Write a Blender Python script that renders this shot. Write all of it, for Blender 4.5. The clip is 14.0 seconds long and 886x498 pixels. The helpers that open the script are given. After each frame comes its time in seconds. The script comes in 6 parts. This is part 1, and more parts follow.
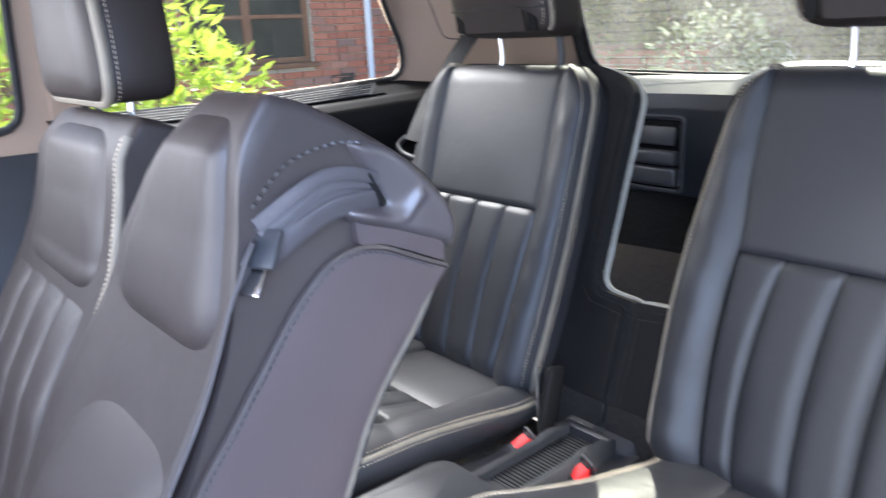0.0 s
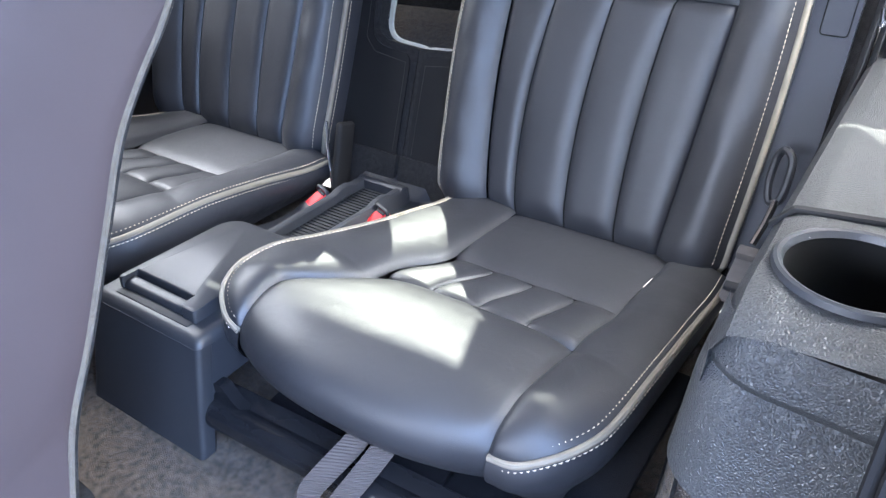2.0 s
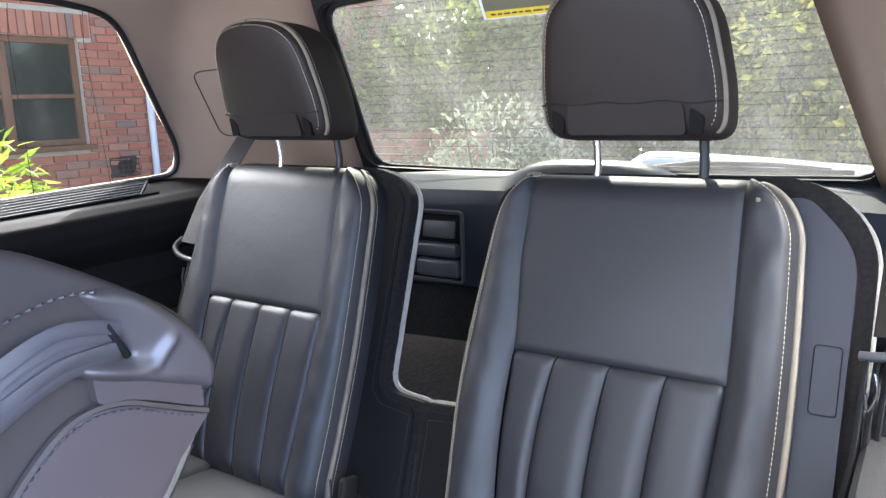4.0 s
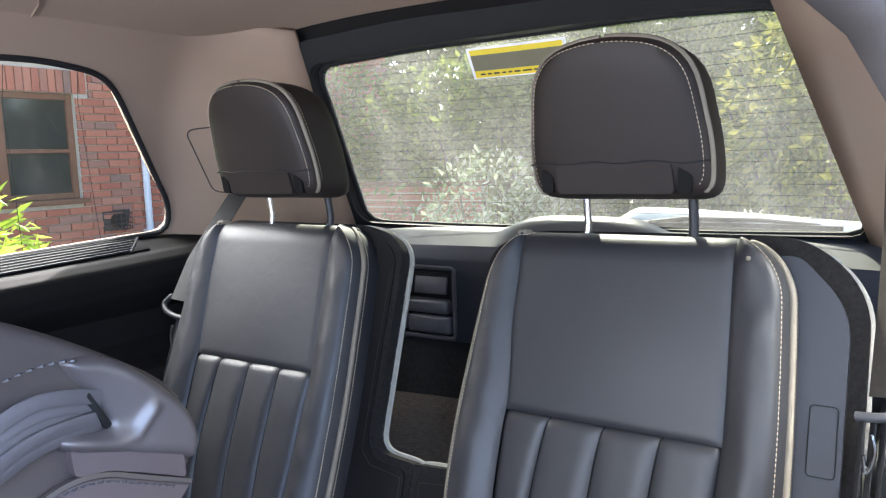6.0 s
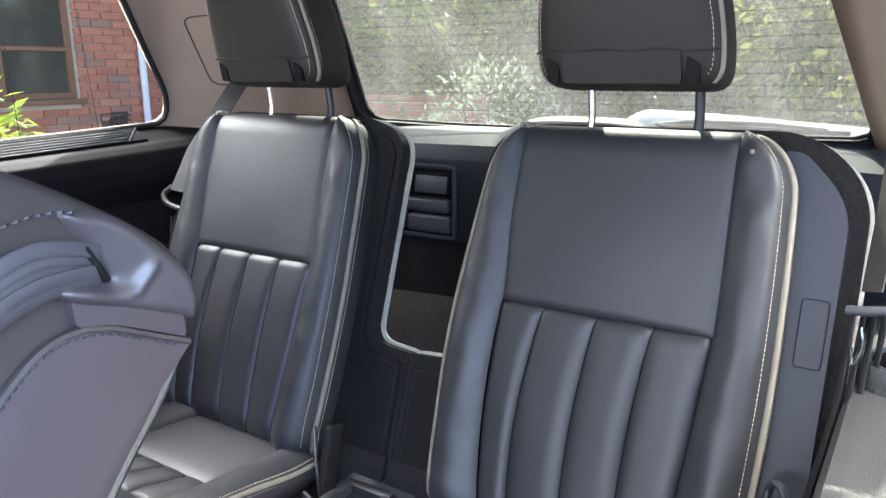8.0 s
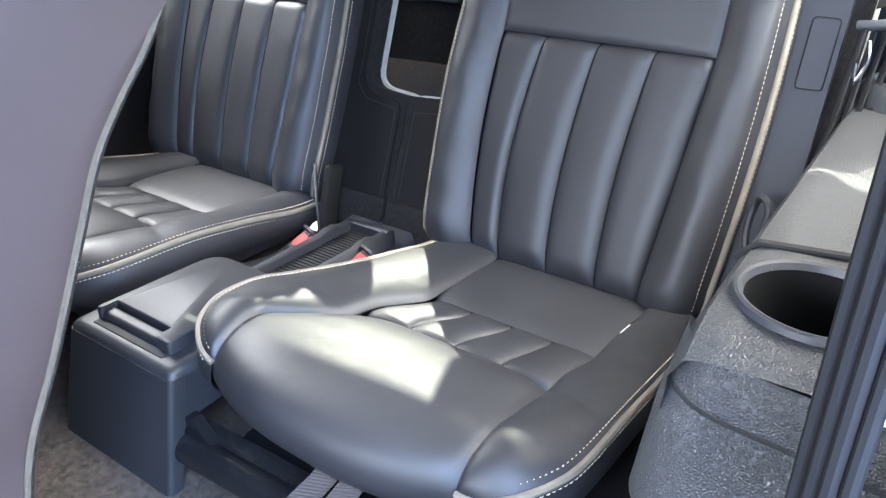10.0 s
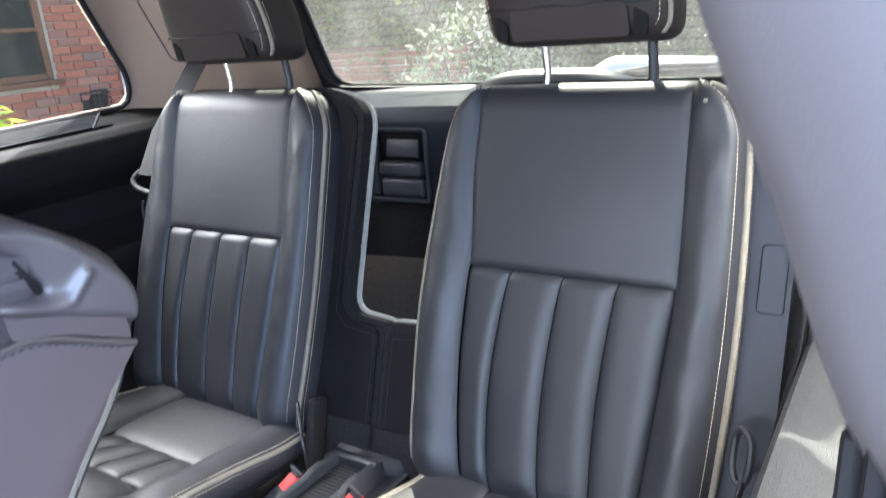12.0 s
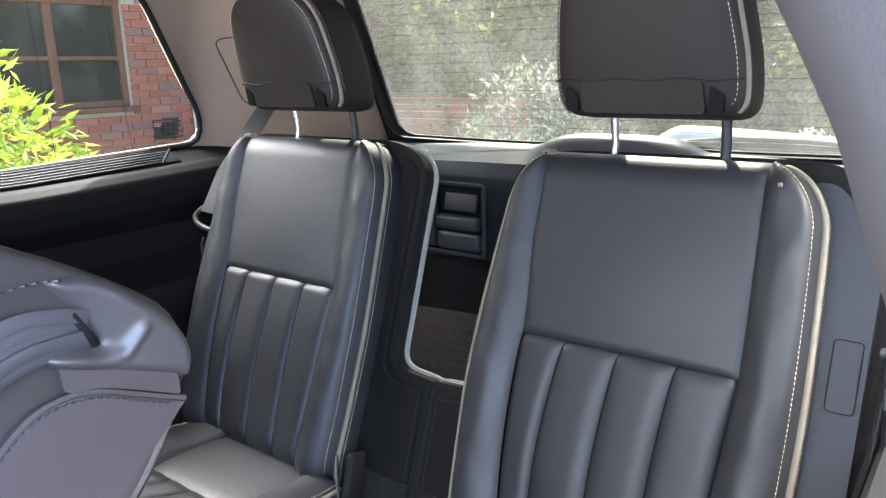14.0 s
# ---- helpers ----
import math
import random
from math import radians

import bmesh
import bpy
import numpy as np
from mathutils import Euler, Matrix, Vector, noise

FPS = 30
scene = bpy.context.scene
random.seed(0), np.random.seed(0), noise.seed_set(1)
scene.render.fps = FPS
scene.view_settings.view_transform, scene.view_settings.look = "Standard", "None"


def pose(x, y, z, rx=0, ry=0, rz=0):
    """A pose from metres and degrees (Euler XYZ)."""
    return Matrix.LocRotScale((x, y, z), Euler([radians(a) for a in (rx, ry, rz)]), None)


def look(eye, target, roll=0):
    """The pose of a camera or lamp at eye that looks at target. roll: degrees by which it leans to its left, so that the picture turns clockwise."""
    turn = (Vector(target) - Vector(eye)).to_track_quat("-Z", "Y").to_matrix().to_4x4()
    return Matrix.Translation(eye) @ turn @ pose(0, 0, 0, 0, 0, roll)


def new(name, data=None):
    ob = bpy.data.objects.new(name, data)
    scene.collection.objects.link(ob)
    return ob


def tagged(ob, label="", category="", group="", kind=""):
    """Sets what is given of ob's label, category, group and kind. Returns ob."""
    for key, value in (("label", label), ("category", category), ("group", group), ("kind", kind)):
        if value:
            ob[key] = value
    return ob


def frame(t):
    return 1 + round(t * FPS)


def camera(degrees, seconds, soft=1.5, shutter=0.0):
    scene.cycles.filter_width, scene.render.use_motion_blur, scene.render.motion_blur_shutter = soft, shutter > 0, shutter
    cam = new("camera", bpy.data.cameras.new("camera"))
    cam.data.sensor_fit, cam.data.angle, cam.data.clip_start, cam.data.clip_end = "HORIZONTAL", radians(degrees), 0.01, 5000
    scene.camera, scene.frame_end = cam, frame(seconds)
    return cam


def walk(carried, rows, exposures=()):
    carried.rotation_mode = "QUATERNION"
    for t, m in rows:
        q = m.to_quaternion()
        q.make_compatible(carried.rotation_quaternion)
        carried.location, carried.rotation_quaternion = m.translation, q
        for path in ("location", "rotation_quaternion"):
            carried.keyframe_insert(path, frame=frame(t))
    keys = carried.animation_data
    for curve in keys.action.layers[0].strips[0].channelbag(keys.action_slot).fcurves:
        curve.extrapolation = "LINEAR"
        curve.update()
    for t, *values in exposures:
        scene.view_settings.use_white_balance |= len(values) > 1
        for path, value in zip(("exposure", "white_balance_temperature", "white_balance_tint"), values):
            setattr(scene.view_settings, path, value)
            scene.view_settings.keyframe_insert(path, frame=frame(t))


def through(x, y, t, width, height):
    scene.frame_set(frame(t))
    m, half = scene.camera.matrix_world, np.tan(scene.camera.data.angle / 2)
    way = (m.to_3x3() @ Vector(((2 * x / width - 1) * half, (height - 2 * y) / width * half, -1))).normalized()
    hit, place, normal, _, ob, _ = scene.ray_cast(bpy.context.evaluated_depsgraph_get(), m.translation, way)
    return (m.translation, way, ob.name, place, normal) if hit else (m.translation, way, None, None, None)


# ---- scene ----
cam = camera(62.0, 14.0, soft=1.2, shutter=0.22)
PATH = [
    (0, (0.012, 0.063, 0.934), (-1.462, 1.292, 0.371), -2.6),
    (0.2, (0.038, 0.052, 0.901), (-1.264, 1.443, 0.293), -3.2),
    (0.5, (0.014, 0.077, 0.888), (-1.067, 1.525, 0.03), -1.2),
    (1, (0.024, 0.087, 0.839), (-0.931, 1.496, -0.21), -1.0),
    (1.5, (0.028, 0.083, 0.829), (-0.914, 1.471, -0.261), -0.8),
    (2, (0.03, 0.081, 0.832), (-0.936, 1.487, -0.211), -0.8),
    (2.5, (0.024, 0.089, 0.86), (-0.99, 1.571, -0.022), -0.8),
    (3, (0.025, 0.102, 0.911), (-1.039, 1.651, 0.226), -1.2),
    (3.5, (0.02, 0.107, 0.951), (-1.071, 1.703, 0.436), -1.5),
    (4, (0.017, 0.108, 0.978), (-1.089, 1.73, 0.592), -1.8),
    (4.2, (0.014, 0.106, 0.984), (-1.094, 1.734, 0.634), -1.8),
    (6.5, (0.017, 0.117, 0.987), (-1.081, 1.77, 0.74), -1.9),
    (7, (0.017, 0.113, 0.983), (-1.077, 1.766, 0.712), -1.6),
    (7.5, (0.015, 0.113, 0.982), (-1.075, 1.754, 0.637), -1.1),
    (8, (0.019, 0.113, 0.949), (-1.062, 1.728, 0.476), -0.4),
    (8.5, (0.03, 0.107, 0.897), (-1.033, 1.689, 0.29), 0.6),
    (9, (0.042, 0.099, 0.842), (-0.989, 1.64, 0.091), 1.7),
    (9.2, (0.048, 0.093, 0.831), (-0.974, 1.616, 0.035), 2.0),
    (11.3, (0.062, 0.078, 0.804), (-0.962, 1.515, -0.139), -0.7),
    (11.5, (0.061, 0.098, 0.843), (-0.983, 1.570, -0.019), -1.7),
    (11.7, (0.057, 0.120, 0.900), (-0.997, 1.636, 0.132), -2.8),
    (11.9, (0.057, 0.137, 0.946), (-1.009, 1.698, 0.296), -4.2),
    (12.1, (0.060, 0.156, 0.980), (-1.007, 1.752, 0.425), -4.8),
    (12.5, (0.040, 0.153, 0.972), (-1.040, 1.763, 0.479), -4.4),
    (13, (0.041, 0.146, 0.944), (-1.085, 1.721, 0.443), -2.6),
    (13.5, (0.04, 0.152, 0.962), (-1.125, 1.701, 0.469), -2.2),
    (14, (0.039, 0.162, 0.992), (-1.148, 1.7, 0.515), -1.4),
]
SHOTS = [(t, look(eye, target, roll)) for t, eye, target, roll in PATH]
EXPOSURES = [(0, 1.92, 6070, 14), (0.5, 2.07, 5720, 14), (1.0, 2.17, 5670, 14), (2.0, 2.17, 5670, 14), (2.5, 2.12, 5720, 14), (3.0, 2.02, 5870, 14), (4.0, 1.87, 6020, 14), (6.5, 1.82, 6170, 12), (7.5, 1.82, 6170, 12), (8.5, 1.97, 5920, 12), (9.0, 2.12, 5920, 12), (11.3, 2.17, 6120, 12), (12.0, 2.02, 5970, 12), (12.5, 1.92, 6170, 12), (14.0, 1.87, 6170, 12)]
walk(cam, SHOTS, EXPOSURES)

# ---- light ----
SUN_TO = Vector((-0.60, 1.03, 0.985)).normalized()
world = bpy.data.worlds.new("sky")
scene.world = world
world.use_nodes = True
wn = world.node_tree.nodes
sky = wn.new("ShaderNodeTexSky")
sky.sky_type = "NISHITA"
sky.sun_disc = False
sky.sun_elevation = math.asin(SUN_TO.z)
sky.sun_rotation = math.atan2(SUN_TO.x, SUN_TO.y)
wn["Background"].inputs["Strength"].default_value = 0.15
world.node_tree.links.new(sky.outputs["Color"], wn["Background"].inputs["Color"])
sun_data = bpy.data.lights.new("sun", "SUN")
sun_data.energy, sun_data.angle, sun_data.color = 5.0, radians(0.5), (1.0, 0.94, 0.84)
sun = new("sun", sun_data)
sun.matrix_world = look(SUN_TO * 30, (0, 0, 0))


def opening_light(name, eye, target, w, h, power, colour, spread=120):
    """The sky's light that comes in through an open door or a windscreen."""
    d = bpy.data.lights.new(name, "AREA")
    d.shape, d.size, d.size_y, d.energy, d.color, d.spread = "RECTANGLE", w, h, power, colour, radians(spread)
    ob = new(name, d)
    ob.matrix_world = look(eye, target)
    return ob


opening_light("door_opening", (0.75, -0.40, 0.88), (-0.45, 0.70, 0.35), 1.0, 1.1, 7.6, (0.52, 0.68, 1.0))
opening_light("door_opening_top", (0.42, -0.12, 1.32), (-0.30, 0.66, 0.35), 0.8, 0.45, 6.2, (0.54, 0.70, 1.0))
opening_light("far_quarter_sky", (-1.95, 0.85, 1.56), (-0.95, 0.95, 0.45), 0.8, 0.5, 11.0, (1.0, 0.97, 0.88))
opening_light("windscreen_opening", (-0.62, -1.20, 0.96), (-0.62, 1.0, 0.80), 1.45, 0.44, 7.5, (0.92, 0.95, 1.0))
opening_light("quarter_window_opening", (0.27, 0.85, 1.03), (0.02, 0.74, 0.57), 0.7, 0.33, 4.0, (1.0, 0.95, 0.82), 95)
opening_light("far_door_window", (-1.50, -0.10, 1.0), (-0.80, 0.95, 0.60), 0.7, 0.34, 1.2, (0.95, 0.97, 1.0))


# ---- materials ----


def nodes_of(name):
    m = bpy.data.materials.new(name)
    m.use_nodes = True
    nt = m.node_tree
    return m, nt, nt.nodes, nt.links, nt.nodes["Principled BSDF"]


def texcoord(N, L, space="Object", scale=(1, 1, 1)):
    tc = N.new("ShaderNodeTexCoord")
    mp = N.new("ShaderNodeMapping")
    mp.inputs["Scale"].default_value = scale
    L.new(tc.outputs[space], mp.inputs["Vector"])
    return mp.outputs["Vector"]


def surface(name, col, col2=None, rough=0.5, rough2=None, metal=0.0, big=6.0, fine=900.0, bump=0.2, dist=0.0006,
            kind="noise", spec=0.5, stretch=(1, 1, 1), sheen=0.0, coat=0.0, mid=0.5, width=0.25, crease=0.0):
    """Two scales of variation: broad patches of colour and gloss, fine relief."""
    m, nt, N, L, b = nodes_of(name)
    v = texcoord(N, L, "Object", stretch)
    n1 = N.new("ShaderNodeTexNoise")
    n1.inputs["Scale"].default_value = big
    n1.inputs["Detail"].default_value = 6
    n1.inputs["Roughness"].default_value = 0.6
    L.new(v, n1.inputs["Vector"])
    r = N.new("ShaderNodeValToRGB")
    r.color_ramp.elements[0].position, r.color_ramp.elements[1].position = mid - width, mid + width
    r.color_ramp.elements[0].color = (*col, 1)
    r.color_ramp.elements[1].color = (*(col2 or [c * 1.25 for c in col]), 1)
    L.new(n1.outputs["Fac"], r.inputs["Fac"])
    L.new(r.outputs["Color"], b.inputs["Base Color"])
    mr = N.new("ShaderNodeMapRange")
    mr.inputs["From Min"].default_value, mr.inputs["From Max"].default_value = 0.3, 0.7
    mr.inputs["To Min"].default_value, mr.inputs["To Max"].default_value = rough, rough2 if rough2 is not None else min(1, rough + 0.12)
    L.new(n1.outputs["Fac"], mr.inputs["Value"])
    L.new(mr.outputs["Result"], b.inputs["Roughness"])
    b.inputs["Metallic"].default_value = metal
    b.inputs["Specular IOR Level"].default_value = spec
    b.inputs["Coat Weight"].default_value = coat
    if sheen:
        b.inputs["Sheen Weight"].default_value = sheen
        b.inputs["Sheen Roughness"].default_value = 0.4
    if bump:
        if kind == "noise":
            f = N.new("ShaderNodeTexNoise")
            f.inputs["Detail"].default_value = 3
            out = f.outputs["Fac"]
        else:
            f = N.new("ShaderNodeTexVoronoi")
            f.feature = "DISTANCE_TO_EDGE" if kind == "cells" else "F1"
            out = f.outputs["Distance"]
        f.inputs["Scale"].default_value = fine
        L.new(v, f.inputs["Vector"])
        bp = N.new("ShaderNodeBump")
        bp.inputs["Strength"].default_value, bp.inputs["Distance"].default_value = bump, dist
        L.new(out, bp.inputs["Height"])
        L.new(bp.outputs["Normal"], b.inputs["Normal"])
        if crease:
            # soft wrinkles and hollows from use
            w = N.new("ShaderNodeTexNoise")
            w.inputs["Scale"].default_value, w.inputs["Detail"].default_value, w.inputs["Distortion"].default_value = 26.0, 3, 1.2
            L.new(v, w.inputs["Vector"])
            b3 = N.new("ShaderNodeBump")
            b3.inputs["Strength"].default_value, b3.inputs["Distance"].default_value = crease, 0.006
            L.new(w.outputs["Fac"], b3.inputs["Height"])
            L.new(b3.outputs["Normal"], bp.inputs["Normal"])
    return m


def glass(name, tint, dirt=0.05, scale=8.0, blur=0.0):
    """Clear thin pane with a film of dust that has its own streaks."""
    m, nt, N, L, b = nodes_of(name)
    N.remove(b)
    out = N["Material Output"]
    tr, gl, df = N.new("ShaderNodeBsdfTransparent"), N.new("ShaderNodeBsdfGlossy"), N.new("ShaderNodeBsdfDiffuse")
    tr.inputs["Color"].default_value = (*tint, 1)
    gl.inputs["Roughness"].default_value = 0.02
    df.inputs["Color"].default_value = (0.75, 0.74, 0.68, 1)
    fr = N.new("ShaderNodeFresnel")
    fr.inputs["IOR"].default_value = 1.35
    film = N.new("ShaderNodeBsdfRefraction")
    film.inputs["IOR"].default_value, film.inputs["Roughness"].default_value = 1.0, 0.10
    film.inputs["Color"].default_value = (*tint, 1)
    seen = N.new("ShaderNodeMixShader")
    seen.inputs["Fac"].default_value = blur
    L.new(tr.outputs["BSDF"], seen.inputs[1])
    L.new(film.outputs["BSDF"], seen.inputs[2])
    a = N.new("ShaderNodeMixShader")
    L.new(fr.outputs["Fac"], a.inputs["Fac"])
    L.new(seen.outputs["Shader"], a.inputs[1])
    L.new(gl.outputs["BSDF"], a.inputs[2])
    v = texcoord(N, L, "Object", (1, 1, 0.35))
    n = N.new("ShaderNodeTexNoise")
    n.inputs["Scale"].default_value, n.inputs["Detail"].default_value = scale, 8
    L.new(v, n.inputs["Vector"])
    mr = N.new("ShaderNodeMapRange")
    mr.inputs["From Min"].default_value, mr.inputs["From Max"].default_value = 0.35, 0.75
    mr.inputs["To Min"].default_value, mr.inputs["To Max"].default_value = dirt * 0.7, dirt * 1.5
    L.new(n.outputs["Fac"], mr.inputs["Value"])
    tl = N.new("ShaderNodeBsdfTranslucent")
    tl.inputs["Color"].default_value = (0.8, 0.78, 0.7, 1)
    half = N.new("ShaderNodeMixShader")
    half.inputs["Fac"].default_value = 0.5
    L.new(df.outputs["BSDF"], half.inputs[1])
    L.new(tl.outputs["BSDF"], half.inputs[2])
    c = N.new("ShaderNodeMixShader")
    L.new(mr.outputs["Result"], c.inputs["Fac"])
    L.new(a.outputs["Shader"], c.inputs[1])
    L.new(half.outputs["Shader"], c.inputs[2])
    L.new(c.outputs["Shader"], out.inputs["Surface"])
    return m


def varied(name, cols, rough=0.85, bump=0.3, fine=120.0, dist=0.002):
    """A ramp over Object Info's Random, for pieces that differ from one another."""
    m, nt, N, L, b = nodes_of(name)
    oi = N.new("ShaderNodeObjectInfo")
    r = N.new("ShaderNodeValToRGB")
    r.color_ramp.interpolation = "LINEAR"
    els = r.color_ramp.elements
    while len(els) < len(cols):
        els.new(0.5)
    for i, c in enumerate(cols):
        els[i].position = i / (len(cols) - 1)
        els[i].color = (*c, 1)
    L.new(oi.outputs["Random"], r.inputs["Fac"])
    v = texcoord(N, L, "Object")
    n = N.new("ShaderNodeTexNoise")
    n.inputs["Scale"].default_value, n.inputs["Detail"].default_value = fine, 5
    L.new(v, n.inputs["Vector"])
    mx = N.new("ShaderNodeMix")
    mx.data_type, mx.blend_type = "RGBA", "MULTIPLY"
    mx.inputs["Factor"].default_value = 0.45
    L.new(r.outputs["Color"], mx.inputs["A"])
    L.new(n.outputs["Color"], mx.inputs["B"])
    L.new(mx.outputs["Result"], b.inputs["Base Color"])
    b.inputs["Roughness"].default_value = rough
    bp = N.new("ShaderNodeBump")
    bp.inputs["Strength"].default_value, bp.inputs["Distance"].default_value = bump, dist
    L.new(n.outputs["Fac"], bp.inputs["Height"])
    L.new(bp.outputs["Normal"], b.inputs["Normal"])
    return m


def leafy(name, dark, light, gloss=0.45, through=0.35):
    """Leaves: each clump of its own tone, letting some light through."""
    m, nt, N, L, b = nodes_of(name)
    ge = N.new("ShaderNodeNewGeometry")
    r = N.new("ShaderNodeValToRGB")
    r.color_ramp.elements[0].color, r.color_ramp.elements[1].color = (*dark, 1), (*light, 1)
    L.new(ge.outputs["Random Per Island"], r.inputs["Fac"])
    L.new(r.outputs["Color"], b.inputs["Base Color"])
    b.inputs["Roughness"].default_value = gloss
    tl = N.new("ShaderNodeBsdfTranslucent")
    L.new(r.outputs["Color"], tl.inputs["Color"])
    mx = N.new("ShaderNodeMixShader")
    mx.inputs["Fac"].default_value = through
    L.new(b.outputs["BSDF"], mx.inputs[1])
    L.new(tl.outputs["BSDF"], mx.inputs[2])
    L.new(mx.outputs["Shader"], N["Material Output"].inputs["Surface"])
    return m


LEATHER = surface("black_leather", (0.0110, 0.0112, 0.0135), (0.0160, 0.0163, 0.0190), 0.45, 0.56, big=9, fine=1500, bump=0.16, dist=0.0005, kind="cells", crease=0.12)
# Black leather with the headliner's warm bounce put into its colour
LEATHER_HEAD = surface("warm_bounce_leather", (0.0155, 0.0112, 0.0098), (0.0210, 0.0158, 0.0140), 0.50, 0.60, spec=0.28, big=9, fine=1500, bump=0.14, dist=0.0005, kind="cells", crease=0.06)
LEATHER_MID = surface("worn_leather", (0.0210, 0.0158, 0.0148), (0.0285, 0.0225, 0.0212), 0.44, 0.54, spec=0.4, big=7, fine=1300, bump=0.2, dist=0.0005, kind="cells", crease=0.10)
CREAM = surface("cream_piping", (0.125, 0.108, 0.082), (0.175, 0.152, 0.118), 0.55, spec=0.35, big=40, fine=1200, bump=0.15)
THREAD = surface("cream_thread", (0.38, 0.31, 0.225), None, 0.7, big=60, fine=3000, bump=0.2, dist=0.0002)
VINYL = surface("grey_vinyl", (0.037, 0.0275, 0.028), (0.046, 0.035, 0.036), 0.52, 0.62, spec=0.4, big=6, fine=1500, bump=0.2, dist=0.0004, kind="cells")
# Carpet below the cushion, the shade there put into a near-black colour
UNDER = surface("underseat_shade_carpet", (0.006, 0.006, 0.007), (0.013, 0.013, 0.015), 0.8, spec=0.15, big=40, fine=600, bump=0.4, dist=0.002)
PLASTIC = surface("black_plastic", (0.015, 0.0155, 0.018), (0.023, 0.0235, 0.026), 0.42, 0.54, spec=0.35, big=12, fine=1100, bump=0.24, dist=0.0005, kind="cells")
TRIM = surface("black_trim", (0.0065, 0.0060, 0.0060), (0.0100, 0.0094, 0.0092), 0.60, 0.72, spec=0.12, big=10, fine=1100, bump=0.2, dist=0.0005, kind="cells")
# Near-black that puts the shade of hollows into colour; also for dark seams
SHADE_SEAM_BLACK = surface("hollow_shade_and_seam_black", (0.004, 0.004, 0.004), None, 0.6, spec=0.15, big=20, fine=500, bump=0.02)
BELT_MID = surface("lilac_grey_webbing", (0.030, 0.026, 0.028), (0.044, 0.039, 0.041), 0.6, big=25, fine=800, bump=0.5, dist=0.0008, stretch=(1, 1, 5))
SLATE = surface("slate_plastic", (0.016, 0.0175, 0.0235), (0.023, 0.0245, 0.0315), 0.50, 0.60, spec=0.3, big=5, fine=1500, bump=0.1, dist=0.0003)
GRAINED = surface("grained_plastic", (0.036, 0.037, 0.038), (0.048, 0.049, 0.050), 0.36, 0.46, big=8, fine=420, bump=0.9, dist=0.0016, kind="cells")
GLOSSY = surface("gloss_black", (0.008, 0.008, 0.009), None, 0.14, 0.22, spec=0.3, big=14, fine=500, bump=0.03)
CARPET = surface("carpet", (0.012, 0.0085, 0.0058), (0.105, 0.076, 0.050), 0.95, spec=0.10, big=120, fine=700, bump=1.0, dist=0.006, sheen=0.2, width=0.15)
CARPET_DARK = surface("dark_carpet", (0.0080, 0.0073, 0.0070), (0.024, 0.022, 0.021), 0.95, spec=0.08, big=160, fine=900, bump=0.9, dist=0.003, sheen=0.03)
# Pale frayed pile, its colour raised further to stand for sun on it
PILE = surface("sunlit_carpet_pile", (0.30, 0.28, 0.23), (0.44, 0.42, 0.34), 0.95, big=90, fine=2500, bump=0.9, dist=0.002, sheen=0.5)
BEIGE = surface("taupe_trim", (0.255, 0.18, 0.13), (0.295, 0.215, 0.16), 0.75, 0.85, big=3, fine=1400, bump=0.25, dist=0.0006)
LINER = surface("headliner_cloth", (0.31, 0.225, 0.17), (0.35, 0.26, 0.20), 0.95, big=4, fine=1800, bump=0.4, dist=0.0008)
OUTLET_GREY = surface("warm_grey_plastic", (0.040, 0.0335, 0.0335), (0.048, 0.041, 0.041), 0.40, 0.48, big=9, fine=1600, bump=0.1, dist=0.0003)
PILE_GREY = surface("grey_carpet_binding", (0.075, 0.062, 0.044), (0.13, 0.11, 0.082), 0.95, spec=0.15, big=120, fine=2500, bump=0.9, dist=0.002, sheen=0.2)
# Lighter plastic for the tailgate handle; on the belt bar it stands for sunlight
LIGHTENED_PLASTIC = surface("lightened_dark_plastic", (0.030, 0.031, 0.035), (0.048, 0.049, 0.054), 0.42, 0.54, big=14, fine=1100, bump=0.2, dist=0.0005, kind="cells")
PALE = surface("pale_grey_trim", (0.078, 0.070, 0.072), (0.090, 0.082, 0.084), 0.6, spec=0.4, big=4, fine=1200, bump=0.2)
RUBBER = surface("rubber_seal", (0.009, 0.009, 0.010), None, 0.6, spec=0.3, big=20, fine=800, bump=0.2)
STEEL = surface("chrome_post", (0.55, 0.55, 0.56), None, 0.16, 0.22, metal=1.0, big=30, fine=600, bump=0.03)
WEBBING = surface("grey_webbing", (0.06, 0.054, 0.051), (0.09, 0.082, 0.077), 0.7, big=25, fine=700, bump=0.6, dist=0.001, stretch=(1, 1, 6))
BELT = surface("dark_webbing", (0.006, 0.006, 0.007), (0.011, 0.011, 0.012), 0.65, big=20, fine=900, bump=0.5, dist=0.0008, stretch=(1, 1, 5))
BELT_GREY = surface("faded_webbing", (0.055, 0.048, 0.041), (0.085, 0.076, 0.066), 0.75, spec=0.2, big=18, fine=900, bump=0.5, dist=0.0008, stretch=(1, 1, 5))
RED = surface("red_button", (0.60, 0.016, 0.020), (0.68, 0.03, 0.03), 0.5, spec=0.25, big=20, fine=400, bump=0.03)
